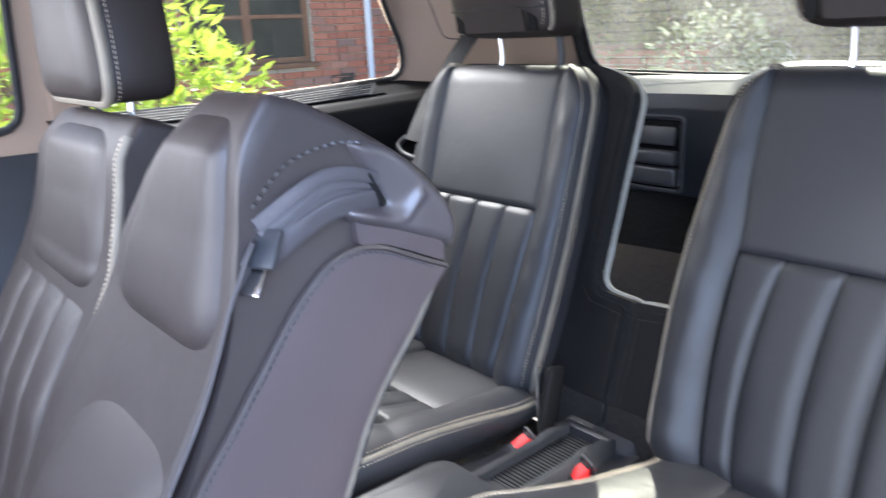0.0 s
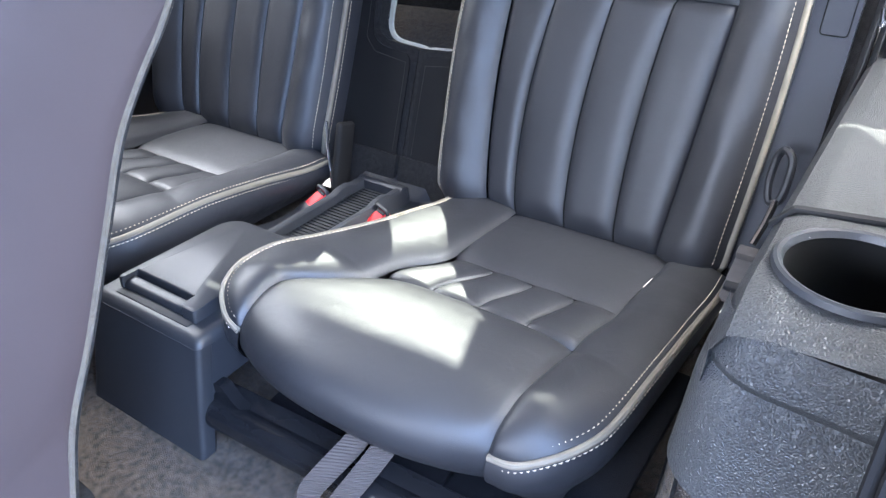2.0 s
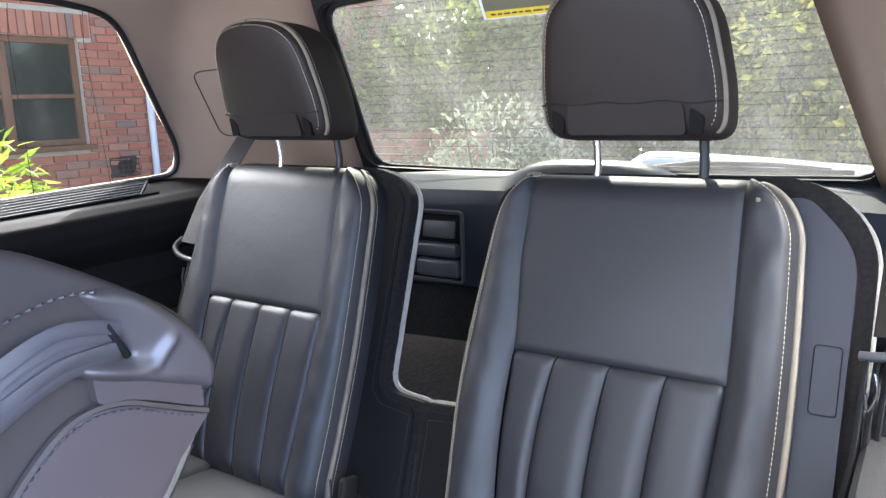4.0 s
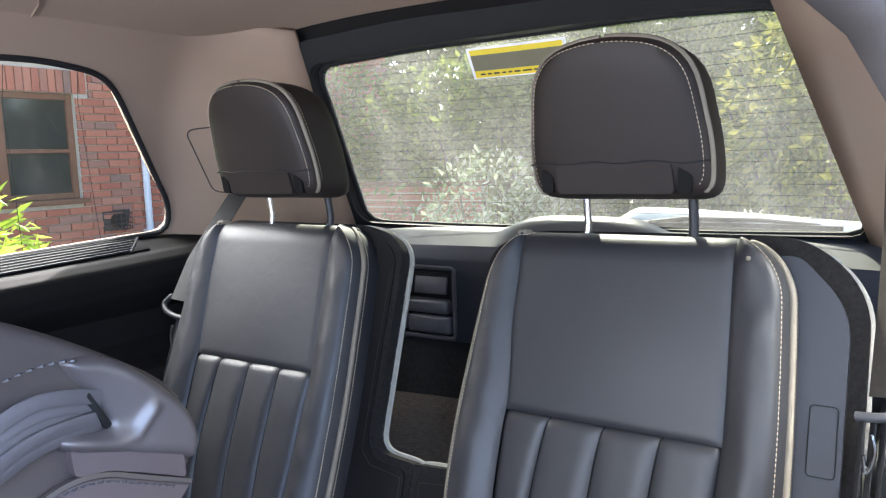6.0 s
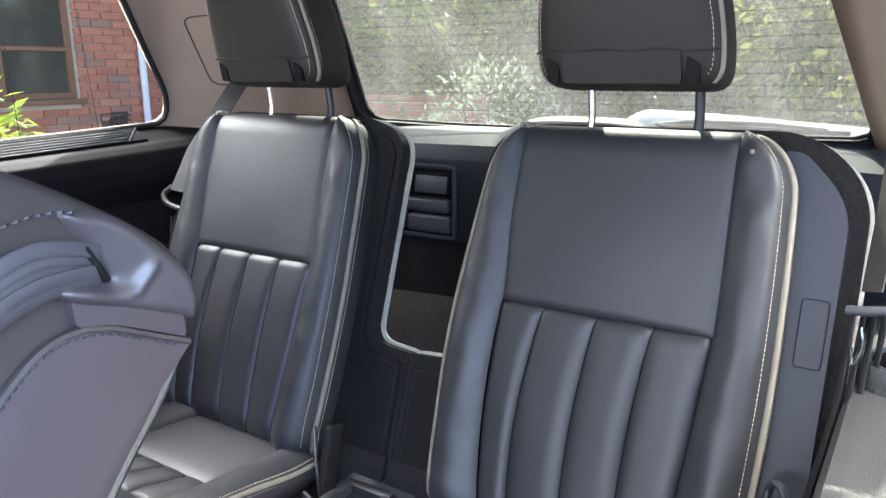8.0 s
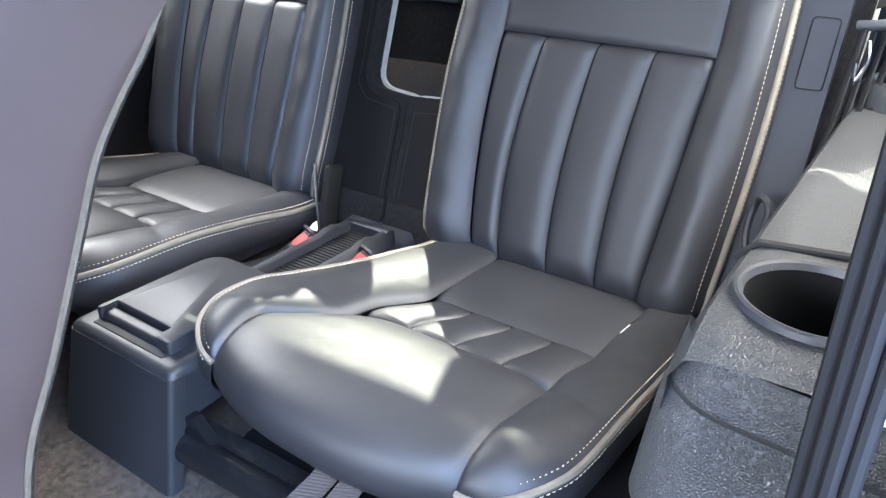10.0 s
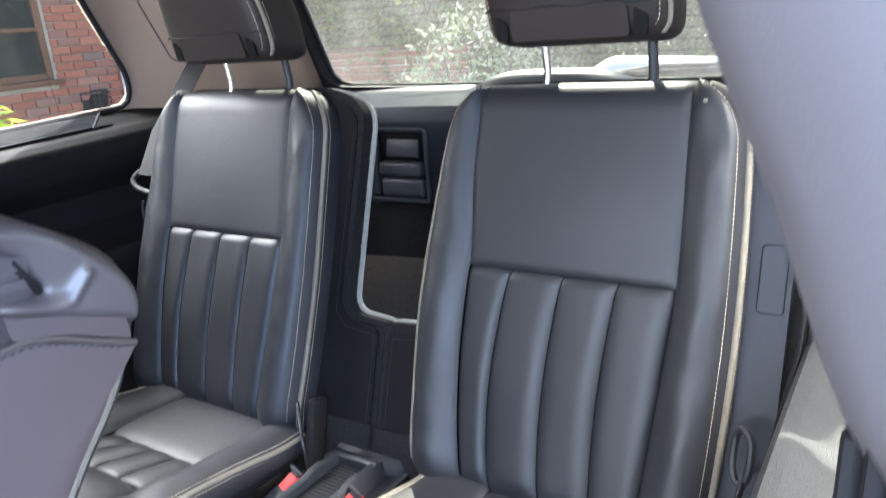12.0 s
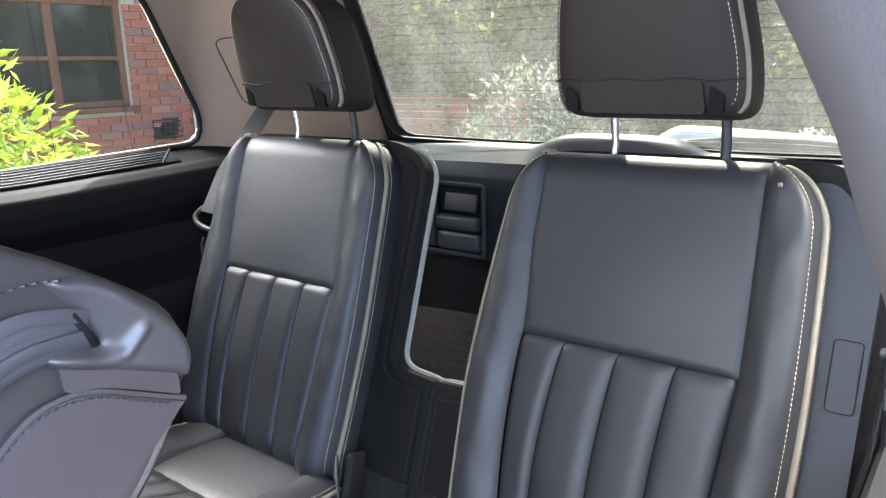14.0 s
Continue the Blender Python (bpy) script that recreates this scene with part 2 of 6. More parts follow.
def ribbed(name, col, col2, pitch):
    """Woven band with ribs across it, of the given pitch in metres."""
    m = surface(name, col, col2, 0.75, big=30, fine=900, bump=0)
    N, L, b = m.node_tree.nodes, m.node_tree.links, m.node_tree.nodes["Principled BSDF"]
    w = N.new("ShaderNodeTexWave")
    w.bands_direction = "Z"
    w.inputs["Scale"].default_value, w.inputs["Distortion"].default_value = 0.314 / pitch, 0.6
    L.new(texcoord(N, L), w.inputs["Vector"])
    bp = N.new("ShaderNodeBump")
    bp.inputs["Strength"].default_value, bp.inputs["Distance"].default_value = 1.0, 0.0012
    L.new(w.outputs["Fac"], bp.inputs["Height"])
    L.new(bp.outputs["Normal"], b.inputs["Normal"])
    return m


RIBBED = ribbed("ribbed_webbing", (0.038, 0.030, 0.027), (0.060, 0.049, 0.044), 0.0026)
SILL = surface("glossy_sill", (0.028, 0.030, 0.034), (0.038, 0.040, 0.045), 0.32, 0.40, big=10, fine=1100, bump=0.15, dist=0.0004, kind="cells")
GLASS_SIDE = glass("side_glass", (0.96, 0.98, 0.97), 0.008, 14)
GLASS_REAR = glass("rear_glass", (0.78, 0.82, 0.69), 0.13, 9, 0.14)
YELLOW = surface("yellow_print", (0.80, 0.62, 0.04), (0.84, 0.67, 0.07), 0.5, big=20, fine=500, bump=0.02)
INK = surface("dark_ink", (0.05, 0.05, 0.04), None, 0.6, big=20, fine=500, bump=0.02)
OLIVE = surface("olive_print", (0.16, 0.15, 0.10), (0.20, 0.19, 0.13), 0.5, big=20, fine=500, bump=0.02)
FOIL = surface("clear_film", (0.75, 0.76, 0.76), None, 0.4, big=20, fine=500, bump=0.05)
PAINT = surface("silver_paint", (0.55, 0.56, 0.57), None, 0.22, 0.3, metal=0.35, big=5, fine=900, bump=0.02, coat=0.6)
BRICK = varied("red_brick", [(0.62, 0.19, 0.11), (0.68, 0.25, 0.15), (0.54, 0.16, 0.095), (0.66, 0.22, 0.13), (0.34, 0.20, 0.16), (0.70, 0.29, 0.19), (0.58, 0.18, 0.10)], 0.88)
MORTAR = surface("mortar", (0.52, 0.46, 0.38), (0.64, 0.57, 0.48), 0.95, big=12, fine=200, bump=0.5, dist=0.003)
WOOD = surface("brown_timber", (0.16, 0.065, 0.03), (0.24, 0.10, 0.05), 0.5, big=9, fine=90, bump=0.2, dist=0.001, stretch=(1, 1, 0.15))
PIPE = surface("white_upvc", (0.74, 0.74, 0.78), None, 0.35, big=6, fine=300, bump=0.02)
GROUND = surface("block_drive", (0.30, 0.265, 0.23), (0.42, 0.375, 0.325), 0.9, big=3, fine=40, bump=0.6, dist=0.01)
LIME = leafy("lime_leaves", (0.30, 0.42, 0.03), (0.58, 0.70, 0.10), 0.45, 0.45)
HEDGE = leafy("hedge_leaves", (0.08, 0.13, 0.02), (0.32, 0.37, 0.08), 0.7, 0.4)
OLIVE_LEAF = leafy("yellow_green_leaves", (0.09, 0.12, 0.025), (0.38, 0.36, 0.08), 0.7, 0.40)
SILVER_LEAF = leafy("variegated_leaves", (0.20, 0.27, 0.11), (0.60, 0.63, 0.46), 0.6, 0.3)
TWIG = surface("bark", (0.10, 0.075, 0.05), (0.17, 0.13, 0.09), 0.9, big=20, fine=120, bump=0.6, dist=0.004)
# Dark colour that stands in for the unlit room of the house
ROOM_SHADE = surface("room_shade", (0.03, 0.035, 0.035), None, 0.7, big=4, fine=200, bump=0.05)
PANE = surface("window_pane", (0.02, 0.025, 0.025), None, 0.04, 0.06, big=3, fine=20, bump=0.02)

# ---- mesh helpers ----


def smooth(bm):
    for f in bm.faces:
        f.smooth = True
    return bm


def part(name, bm, material, parent=None, label="", sharp=40):
    me = bpy.data.meshes.new(name)
    bmesh.ops.recalc_face_normals(bm, faces=bm.faces)
    smooth(bm)
    for e in bm.edges:
        if len(e.link_faces) == 2 and e.calc_face_angle(0) > radians(sharp):
            e.smooth = False
    bm.to_mesh(me)
    bm.free()
    me.materials.append(material)
    ob = new(name, me)
    if parent:
        ob.parent = parent
    if label:
        ob["label"] = label
    return ob


def root(name, label, category, at=(0, 0, 0), group="", kind=""):
    ob = new(name)
    ob.empty_display_size = 0.05
    ob.location = at
    return tagged(ob, label, category, group, kind)


def grid(fn, nu, nv, u0=0.0, u1=1.0, v0=0.0, v1=1.0, bm=None):
    bm = bm or bmesh.new()
    rows = [[bm.verts.new(fn(u0 + (u1 - u0) * i / nu, v0 + (v1 - v0) * j / nv)) for i in range(nu + 1)] for j in range(nv + 1)]
    for a, b in zip(rows, rows[1:]):
        for i in range(nu):
            bm.faces.new((a[i], a[i + 1], b[i + 1], b[i]))
    return bm


def tube(points, r, n=8, closed=False, bm=None, flat=1.0, up=None):
    """A round (or flattened) strand along points."""
    bm = bm or bmesh.new()
    pts = [Vector(p) for p in points]
    count = len(pts)
    rings, nrm = [], None
    for i, p in enumerate(pts):
        a = pts[(i - 1) % count] if closed or i else p
        b = pts[(i + 1) % count] if closed or i < count - 1 else p
        t = (b - a).normalized()
        if up is not None:
            nrm = Vector(up) - t * t.dot(Vector(up))
        elif nrm is None:
            nrm = t.orthogonal()
        else:
            nrm = nrm - t * t.dot(nrm)
        nrm = nrm.normalized()
        bi = t.cross(nrm)
        rad = r[i] if isinstance(r, (list, tuple)) else r
        rings.append([bm.verts.new(p + nrm * math.cos(k * math.tau / n) * rad * flat + bi * math.sin(k * math.tau / n) * rad) for k in range(n)])
    for a, b in list(zip(rings, rings[1:])) + ([(rings[-1], rings[0])] if closed else []):
        for k in range(n):
            bm.faces.new((a[k], a[(k + 1) % n], b[(k + 1) % n], b[k]))
    if not closed:
        bm.faces.new(rings[0][::-1])
        bm.faces.new(rings[-1])
    return bm


def strap(points, width, thick, across, bm=None):
    """A flat band along points; across: direction of its width, one vector or one per point."""
    bm = bm or bmesh.new()
    pts = [Vector(p) for p in points]
    rings = []
    for i, p in enumerate(pts):
        t = (pts[min(i + 1, len(pts) - 1)] - pts[max(i - 1, 0)]).normalized()
        w = Vector(across[i] if isinstance(across, list) else across)
        w = (w - t * t.dot(w)).normalized()
        n = t.cross(w)
        rings.append([bm.verts.new(p + w * a * width / 2 + n * b * thick / 2) for a, b in ((-1, -1), (-.9, -1.3), (.9, -1.3), (1, -1), (1, 1), (.9, 1.3), (-.9, 1.3), (-1, 1))])
    for a, b in zip(rings, rings[1:]):
        for k in range(8):
            bm.faces.new((a[k], a[(k + 1) % 8], b[(k + 1) % 8], b[k]))
    bm.faces.new(rings[0][::-1])
    bm.faces.new(rings[-1])
    return bm


def rbox(x0, x1, y0, y1, z0, z1, r=0.004, seg=2, bm=None):
    own = bmesh.new()
    bmesh.ops.create_cube(own, size=1)
    for v in own.verts:
        v.co = ((x0 + x1) / 2 + v.co.x * (x1 - x0), (y0 + y1) / 2 + v.co.y * (y1 - y0), (z0 + z1) / 2 + v.co.z * (z1 - z0))
    if r:
        bmesh.ops.bevel(own, geom=own.edges[:], offset=r, segments=seg, profile=0.5, affect="EDGES")
    return join(bm, own) if bm else own


def join(bm, other):
    me = bpy.data.meshes.new("joined")
    other.to_mesh(me)
    other.free()
    bm.from_mesh(me)
    bpy.data.meshes.remove(me)
    return bm


def moved(bm, m):
    bmesh.ops.transform(bm, matrix=m, verts=bm.verts)
    return bm


def loft(loops, caps=True, closed=True, bm=None):
    bm = bm or bmesh.new()
    rings = [[bm.verts.new(p) for p in loop] for loop in loops]
    n = len(rings[0])
    for a, b in zip(rings, rings[1:]):
        for k in range(n if closed else n - 1):
            bm.faces.new((a[k], a[(k + 1) % n], b[(k + 1) % n], b[k]))
    if caps and closed:
        bm.faces.new(rings[0][::-1])
        bm.faces.new(rings[-1])
    return bm


def spline(points, n, closed=False):
    """Catmull-Rom through points, n steps a span."""
    pts = [Vector(p) for p in points]
    out, c = [], len(pts)
    for i in range(c if closed else c - 1):
        p1, p2 = pts[i], pts[(i + 1) % c]
        p0 = pts[(i - 1) % c] if closed or i else p1 + (p1 - p2)
        p3 = pts[(i + 2) % c] if closed or i < c - 2 else p2 + (p2 - p1)
        for k in range(n):
            t = k / n
            out.append(0.5 * (2 * p1 + (p2 - p0) * t + (2 * p0 - 5 * p1 + 4 * p2 - p3) * t * t + (3 * p1 - p0 - 3 * p2 + p3) * t ** 3))
    if not closed:
        out.append(pts[-1])
    return out


def resample(points, n, closed=False):
    """n points at even steps along a line."""
    pts = [Vector(p) for p in points]
    if closed:
        pts = pts + [pts[0]]
    far = [0.0]
    for a, b in zip(pts, pts[1:]):
        far.append(far[-1] + (b - a).length)
    out, j = [], 0
    for i in range(n):
        d = far[-1] * i / (n if closed else n - 1)
        while j < len(far) - 2 and far[j + 1] < d:
            j += 1
        w = (d - far[j]) / max(1e-9, far[j + 1] - far[j])
        out.append(pts[j].lerp(pts[j + 1], min(1, w)))
    return out


def stitches(points, normal, step=0.0062, length=0.0042, r=0.00075, bm=None):
    """Short raised threads in a row along points, lifted along normal."""
    bm = bm or bmesh.new()
    pts = [Vector(p) for p in points]
    total = sum((b - a).length for a, b in zip(pts, pts[1:]))
    n = max(2, int(total / step))
    fine = resample(pts, n * 3 + 1)
    for i in range(n):
        a, b = fine[3 * i], fine[3 * i + 2]
        nn = Vector(normal(a) if callable(normal) else normal).normalized()
        m = (a + b) / 2 + nn * r * 0.9
        tube([a - nn * r * .3, m, b - nn * r * .3], [r * .6, r, r * .6], 5, bm=bm)
    return bm


def bump01(x):
    return max(0.0, 1 - x * x)


def sstep(a, b, x):
    t = min(1, max(0, (x - a) / (b - a)))
    return t * t * (3 - 2 * t)


def rounded(poly, r, n=5):
    """A 2D polygon with rounded corners; r: one radius, or one a corner."""
    out, c = [], len(poly)
    for i in range(c):
        p, a, b = Vector(poly[i]), Vector(poly[i - 1]), Vector(poly[(i + 1) % c])
        rr = r[i] if isinstance(r, (list, tuple)) else r
        da, db = (a - p), (b - p)
        rr = min(rr, da.length * .49, db.length * .49)
        s, e = p + da.normalized() * rr, p + db.normalized() * rr
        for k in range(n + 1):
            t = k / n
            out.append((1 - t) ** 2 * s + 2 * t * (1 - t) * p + t * t * e)
    return out


CX = -0.687      # middle of the car, across
FLOOR = 0.13     # carpet of the footwell

# ---- floor, ceiling, walls of the cabin ----


def pillar_rear(z):
    """Where the rear pillar trim ends, behind the tailgate frame."""
    return 1.585 - 0.55 * (z - 0.83)


def wall_x(y, z, side=-1):
    """Inner face of the side wall above the belt line, as on the far side; it wraps round to the tailgate opening."""
    x = -1.545 + 0.27 * (z - 0.81)
    x += 0.9 * max(0, z - 1.13) ** 1.6 * 2.0
    edge = -1.235 + 0.13 * (z - 0.83) if side < 0 else 2 * CX + 0.058 + 0.345 * (z - 0.83)
    k = min(1, max(0, (y - 1.20) / (pillar_rear(z) - 1.20)))
    return x + (edge - x) * k ** 1.7


def mirror_x(p):
    return (2 * CX - p[0], p[1], p[2])


# footwell carpet with a slight fall and folds
def floor_fn(u, v):
    x, y = -1.5 + 1.64 * u, -1.2 + 2.3 * v
    z = FLOOR + 0.004 * math.sin(9 * x + 3 * y) * math.sin(7 * y)
    return (x, y, z)


floor_ob = part("floor", grid(floor_fn, 60, 80), CARPET)
tagged(floor_ob, "grey-brown cut-pile carpet on the car floor", "car floor", kind="structure")

# cargo floor behind the rear seats
cargo = part("floor_cargo", rbox(-1.36, -0.02, 1.13, 1.62, 0.37, 0.405, 0.004), CARPET)
tagged(cargo, "dark carpeted cargo floor behind the rear seats", "car floor", kind="structure")


def roof_z(x, y):
    d = (x - CX) / 0.66
    z = 1.315 - 0.05 * abs(d) ** 3
    z -= 0.10 * max(0, y - 1.2) ** 1.5
    # long moulded hollow on both sides
    e = (abs(x - CX) - 0.36) / 0.16
    z += 0.022 * bump01(e) * bump01((y - 0.75) / 0.62) if abs(e) < 1 and abs((y - 0.75) / 0.62) < 1 else 0
    return z


def roof_fn(u, v):
    y = -1.3 + 2.78 * v
    half = 0.70 - 0.10 * max(0, y - 0.9) ** 1.5
    x = CX - half + 2 * half * u
    return (x, y, roof_z(x, y))


roof = part("ceiling", grid(roof_fn, 64, 90), LINER)
sol = roof.modifiers.new("thick", "SOLIDIFY")
sol.thickness, sol.offset = 0.03, 1.0
part("headliner_seam", tube([(x, y, roof_z(x, y) - 0.001) for x, y in ((-1.36, 0.86), (-1.30, 0.845), (-1.22, 0.80), (-1.14, 0.72), (-1.04, 0.66), (-0.9, 0.64), (-0.5, 0.64), (-0.2, 0.70), (-0.05, 0.84))], 0.0022, 6), BEIGE, roof)
tagged(roof, "taupe cloth headliner with moulded hollows", "ceiling", kind="structure")

# outline of the quarter window in y, z
QUARTER = rounded([(0.47, 0.795), (1.238, 0.828), (1.232, 0.90), (1.06, 1.178), (0.90, 1.196), (0.47, 1.185)], [0.05, 0.045, 0.05, 0.07, 0.05, 0.05], 6)
DOORWIN = rounded([(-0.45, 0.78), (0.36, 0.793), (0.36, 1.185), (-0.35, 1.17)], 0.05, 6)


def on_wall(p, off=0.0):
    return (wall_x(p[0], p[1]) + off, p[0], p[1])


def on_near_wall(p, off=0.0):
    return mirror_x((wall_x(p[0], p[1], 1) + off, p[0], p[1]))


def ring_wall(inner, outer, steps, place):
    """A sheet between a window's outline and an outer outline."""
    n = 96
    a = resample([(*p, 0) for p in inner], n, True)
    ca = sum(a, Vector()) / n
    b = resample([(*p, 0) for p in outer], n * 4, True)
    picks = []
    for p in a:
        ang = math.atan2(p.y - ca.y, p.x - ca.x)
        picks.append(min(b, key=lambda q: abs((math.atan2(q.y - ca.y, q.x - ca.x) - ang + math.pi) % math.tau - math.pi)))
    loops = [[place(p.lerp(q, k / steps)) for p, q in zip(a, picks)] for k in range(steps + 1)]
    return loft(loops, caps=False)


def side_walls(sign):
    bm = ring_wall(QUARTER, [(0.41, 0.78), (pillar_rear(0.78), 0.78), (pillar_rear(1.0), 1.0), (pillar_rear(1.285), 1.285), (0.41, 1.285)], 12, lambda p: (on_wall if sign < 0 else on_near_wall)((p.x, p.y)))
    ob = part("wall_left" if sign < 0 else "wall_right", bm, BEIGE)
    s = ob.modifiers.new("thick", "SOLIDIFY")
    s.thickness, s.offset = 0.02, 1.0 if sign < 0 else -1.0
    tagged(ob, "taupe moulded trim round the rear quarter window", "pillar trim", kind="structure")
    return ob


wall_left = side_walls(-1)

# far side, second row door: window opening and door card
door_trim = part("wall_door", ring_wall(DOORWIN, [(-0.6, 0.70), (0.41, 0.70), (0.41, 1.285), (-0.6, 1.285)], 6, lambda p: on_wall((p.x, p.y))), BEIGE)
tagged(door_trim, "taupe pillar and door trim round the second row window", "door trim", kind="structure")
lower = part("wall_door_lower", grid(lambda u, v: (-1.545 + 0.10 * math.sin(math.pi * v), -1.2 + 1.62 * u, FLOOR + 0.62 * v), 20, 14), PLASTIC)
tagged(lower, "black lower door card of the far side", "door trim", kind="structure")


def seal(outline, off, r, closed=True, place=on_wall):
    pts = [place(p, off) for p in resample([(*q, 0) for q in outline], 110, closed)]
    return tube(pts, r, 8, closed)


def pane(outline, off, place=on_wall):
    """A glass pane of small thickness."""
    c = Vector((sum(p[0] for p in outline) / len(outline), sum(p[1] for p in outline) / len(outline)))
    bm = bmesh.new()
    o = [Vector((p[0], p[1])) for p in outline]
    rings = []
    for k in (1.0, 0.75, 0.5, 0.25):
        rings.append([bm.verts.new(place(tuple(c.lerp(p, k)), off)) for p in o])
    mid = bm.verts.new(place(tuple(c), off))
    n = len(o)
    for a, b in zip(rings, rings[1:]):
        for i in range(n):
            bm.faces.new((a[i], a[(i + 1) % n], b[(i + 1) % n], b[i]))
    for i in range(n):
        bm.faces.new((rings[-1][i], rings[-1][(i + 1) % n], mid))
    return bm


window_1 = root("window_1", "rear quarter window with black rubber seal and aerial wires", "window", kind="structure")
g = part("pane", pane(QUARTER, -0.012), GLASS_SIDE, window_1, "clear dusty side glass")
g.visible_shadow = False
part("window_seal", seal(QUARTER, 0.002, 0.0065), RUBBER, window_1)
for ya, yb in ((0.985, 1.075), (0.84, 0.90)):
    part("aerial_wire", tube([on_wall((ya + (yb - ya) * k / 6, 1.185 - 0.37 * k / 6), -0.009) for k in range(7)], 0.0007, 5), RUBBER, window_1)
window_2 = root("window_2", "second row side window with rubber seal", "window", kind="structure")
g = part("pane", pane(DOORWIN, -0.012), GLASS_SIDE, window_2)
g.visible_shadow = False
part("window_seal", seal(DOORWIN, 0.002, 0.008), RUBBER, window_2)

# dark ledge with air slots under the far quarter window, and the trim below it
LEDGE = [(-1.552, 0.806), (-1.536, 0.806), (-1.484, 0.782), (-1.460, 0.778), (-1.438, 0.765), (-1.425, 0.735), (-1.43, 0.70), (-1.46, 0.66),
         (-1.455, 0.60), (-1.40, 0.565), (-1.355, 0.555), (-1.342, 0.535), (-1.345, 0.40), (-1.36, 0.13)]


def ledge_fn(u, v):
    y = 0.40 + 1.20 * u
    k = v * (len(LEDGE) - 1)
    i = min(len(LEDGE) - 2, int(k))
    a, b = LEDGE[i], LEDGE[i + 1]
    x, z = a[0] + (b[0] - a[0]) * (k - i), a[1] + (b[1] - a[1]) * (k - i)
    x += 1.5 * max(0, y - 1.25) ** 2
    z += 0.035 * max(0, y - 0.8) * (1 if v < .5 else 0.3)
    return (x, y, z)


ledge = part("trim_left", grid(ledge_fn, 40, 52), TRIM)
tagged(ledge, "dark moulded side trim and ledge beside the far rear seat", "side trim", kind="structure")
vent = root("air_vent", "black slotted air vent along the window ledge", "air vent")
for k in range(6):
    dx, dz = 0.0092 * k, -0.0044 * k
    part("slat", strap([(-1.533 + dx, 0.45, 0.8095 + dz), (-1.533 + dx, 0.8, 0.8095 + dz), (-1.532 + dx, 1.15 - 0.010 * k, 0.8215 + dz)], 0.0042, 0.003, (1, 0, -0.1)), PLASTIC, vent)
# near-black bed: the shade between the slats is its colour
part("slot_bed", strap([(-1.510, 0.45, 0.7965), (-1.510, 0.8, 0.7965), (-1.509, 1.15, 0.8085)], 0.054, 0.004, (1, 0, -0.47)), SHADE_SEAM_BLACK, vent)
part("end_frame", tube([(-1.535, 1.156, 0.823), (-1.482, 1.100, 0.797)], 0.003, 6), PLASTIC, vent)

# ---- tailgate ----
GX = -0.672
WX = -0.648      # middle of the tailgate glass


def rear_y(x, z):
    """Inner face of the tailgate glass."""
    return 1.685 - 0.58 * (z - 0.83) - 0.24 * (x - GX) ** 2


def on_rear(p, off=0.0):
    return (p[0], rear_y(p[0], p[1]) + off, p[1])


REAR = rounded([(WX + x, z) for x, z in ((0.0, 0.812), (0.30, 0.813), (0.588, 0.825), (0.470, 1.205), (0.25, 1.222), (-0.25, 1.222), (-0.532, 1.203), (-0.572, 0.825), (-0.30, 0.813))],
               [0.03, 0.1, 0.05, 0.04, 0.1, 0.1, 0.04, 0.05, 0.1], 6)
REAR_OUT = rounded([(WX, 0.79), (WX + 0.605, 0.79), (WX + 0.486, 1.225), (WX + 0.28, 1.268), (WX - 0.28, 1.276), (WX - 0.568, 1.250), (WX - 0.635, 0.79)], [0.02, 0.04, 0.05, 0.1, 0.1, 0.05, 0.04], 6)
window_3 = root("window_3", "tailgate window with heater lines and a film of dust", "window", kind="structure")
g = part("pane", pane(REAR, 0.012, on_rear), GLASS_REAR, window_3, "dusty tailgate glass")
part("window_frame", ring_wall(REAR, REAR_OUT, 4, lambda p: on_rear((p.x, p.y), -0.006 - 0.02 * bump01((p.y - 1.03) / .3))), RUBBER, window_3, "black moulded window frame")
part("window_reveal", loft([[on_rear(tuple(p), d) for p in REAR] for d in (0.022, 0.0, -0.030)], caps=False), RUBBER, window_3)
part("window_seal", seal(REAR, 0.004, 0.006, True, on_rear), RUBBER, window_3)
for k in range(17):
    z = 0.852 + 0.0215 * k
    w = 0.568 - (z - 0.84) * 0.27
    part("heater_line", tube([on_rear((WX + w * (i / 6 - 1), z), 0.010) for i in range(13)], 0.0005, 4), RUBBER, window_3)


def gate_fn(u, v):
    x = -1.34 + 1.32 * u
    prof = [(1.69, 0.803), (1.665, 0.815), (1.64, 0.811), (1.582, 0.778), (1.574, 0.74), (1.586, 0.60), (1.60, 0.52), (1.60, 0.40)]
    k = v * (len(prof) - 1)
    i = min(len(prof) - 2, int(k))
    y, z = (prof[i][j] + (prof[i + 1][j] - prof[i][j]) * (k - i) for j in (0, 1))
    # raised cover over the wiper motor
    z += 0.030 * max(0, 1 - ((x + 0.63) / 0.19) ** 4) * (1 if v < .45 else 0) * sstep(0.45, 0.30, v) if abs(x + .63) < .19 else 0
    return (x, y - 0.20 * (x - GX) ** 2, z)


gate = part("wall_rear", grid(gate_fn, 80, 42), SILL)
shell = part("wall_shell", ring_wall(REAR_OUT, [(GX - 1.0, 0.25), (GX + 0.95, 0.25), (GX + 0.95, 1.40), (GX - 1.0, 1.40)], 5, lambda p: on_rear((p.x, p.y), 0.020)), TRIM)
tagged(shell, "dark inner skin of the car body round the tailgate", "car body", kind="structure")
tagged(gate, "dark moulded inner trim of the tailgate", "tailgate trim", kind="structure")



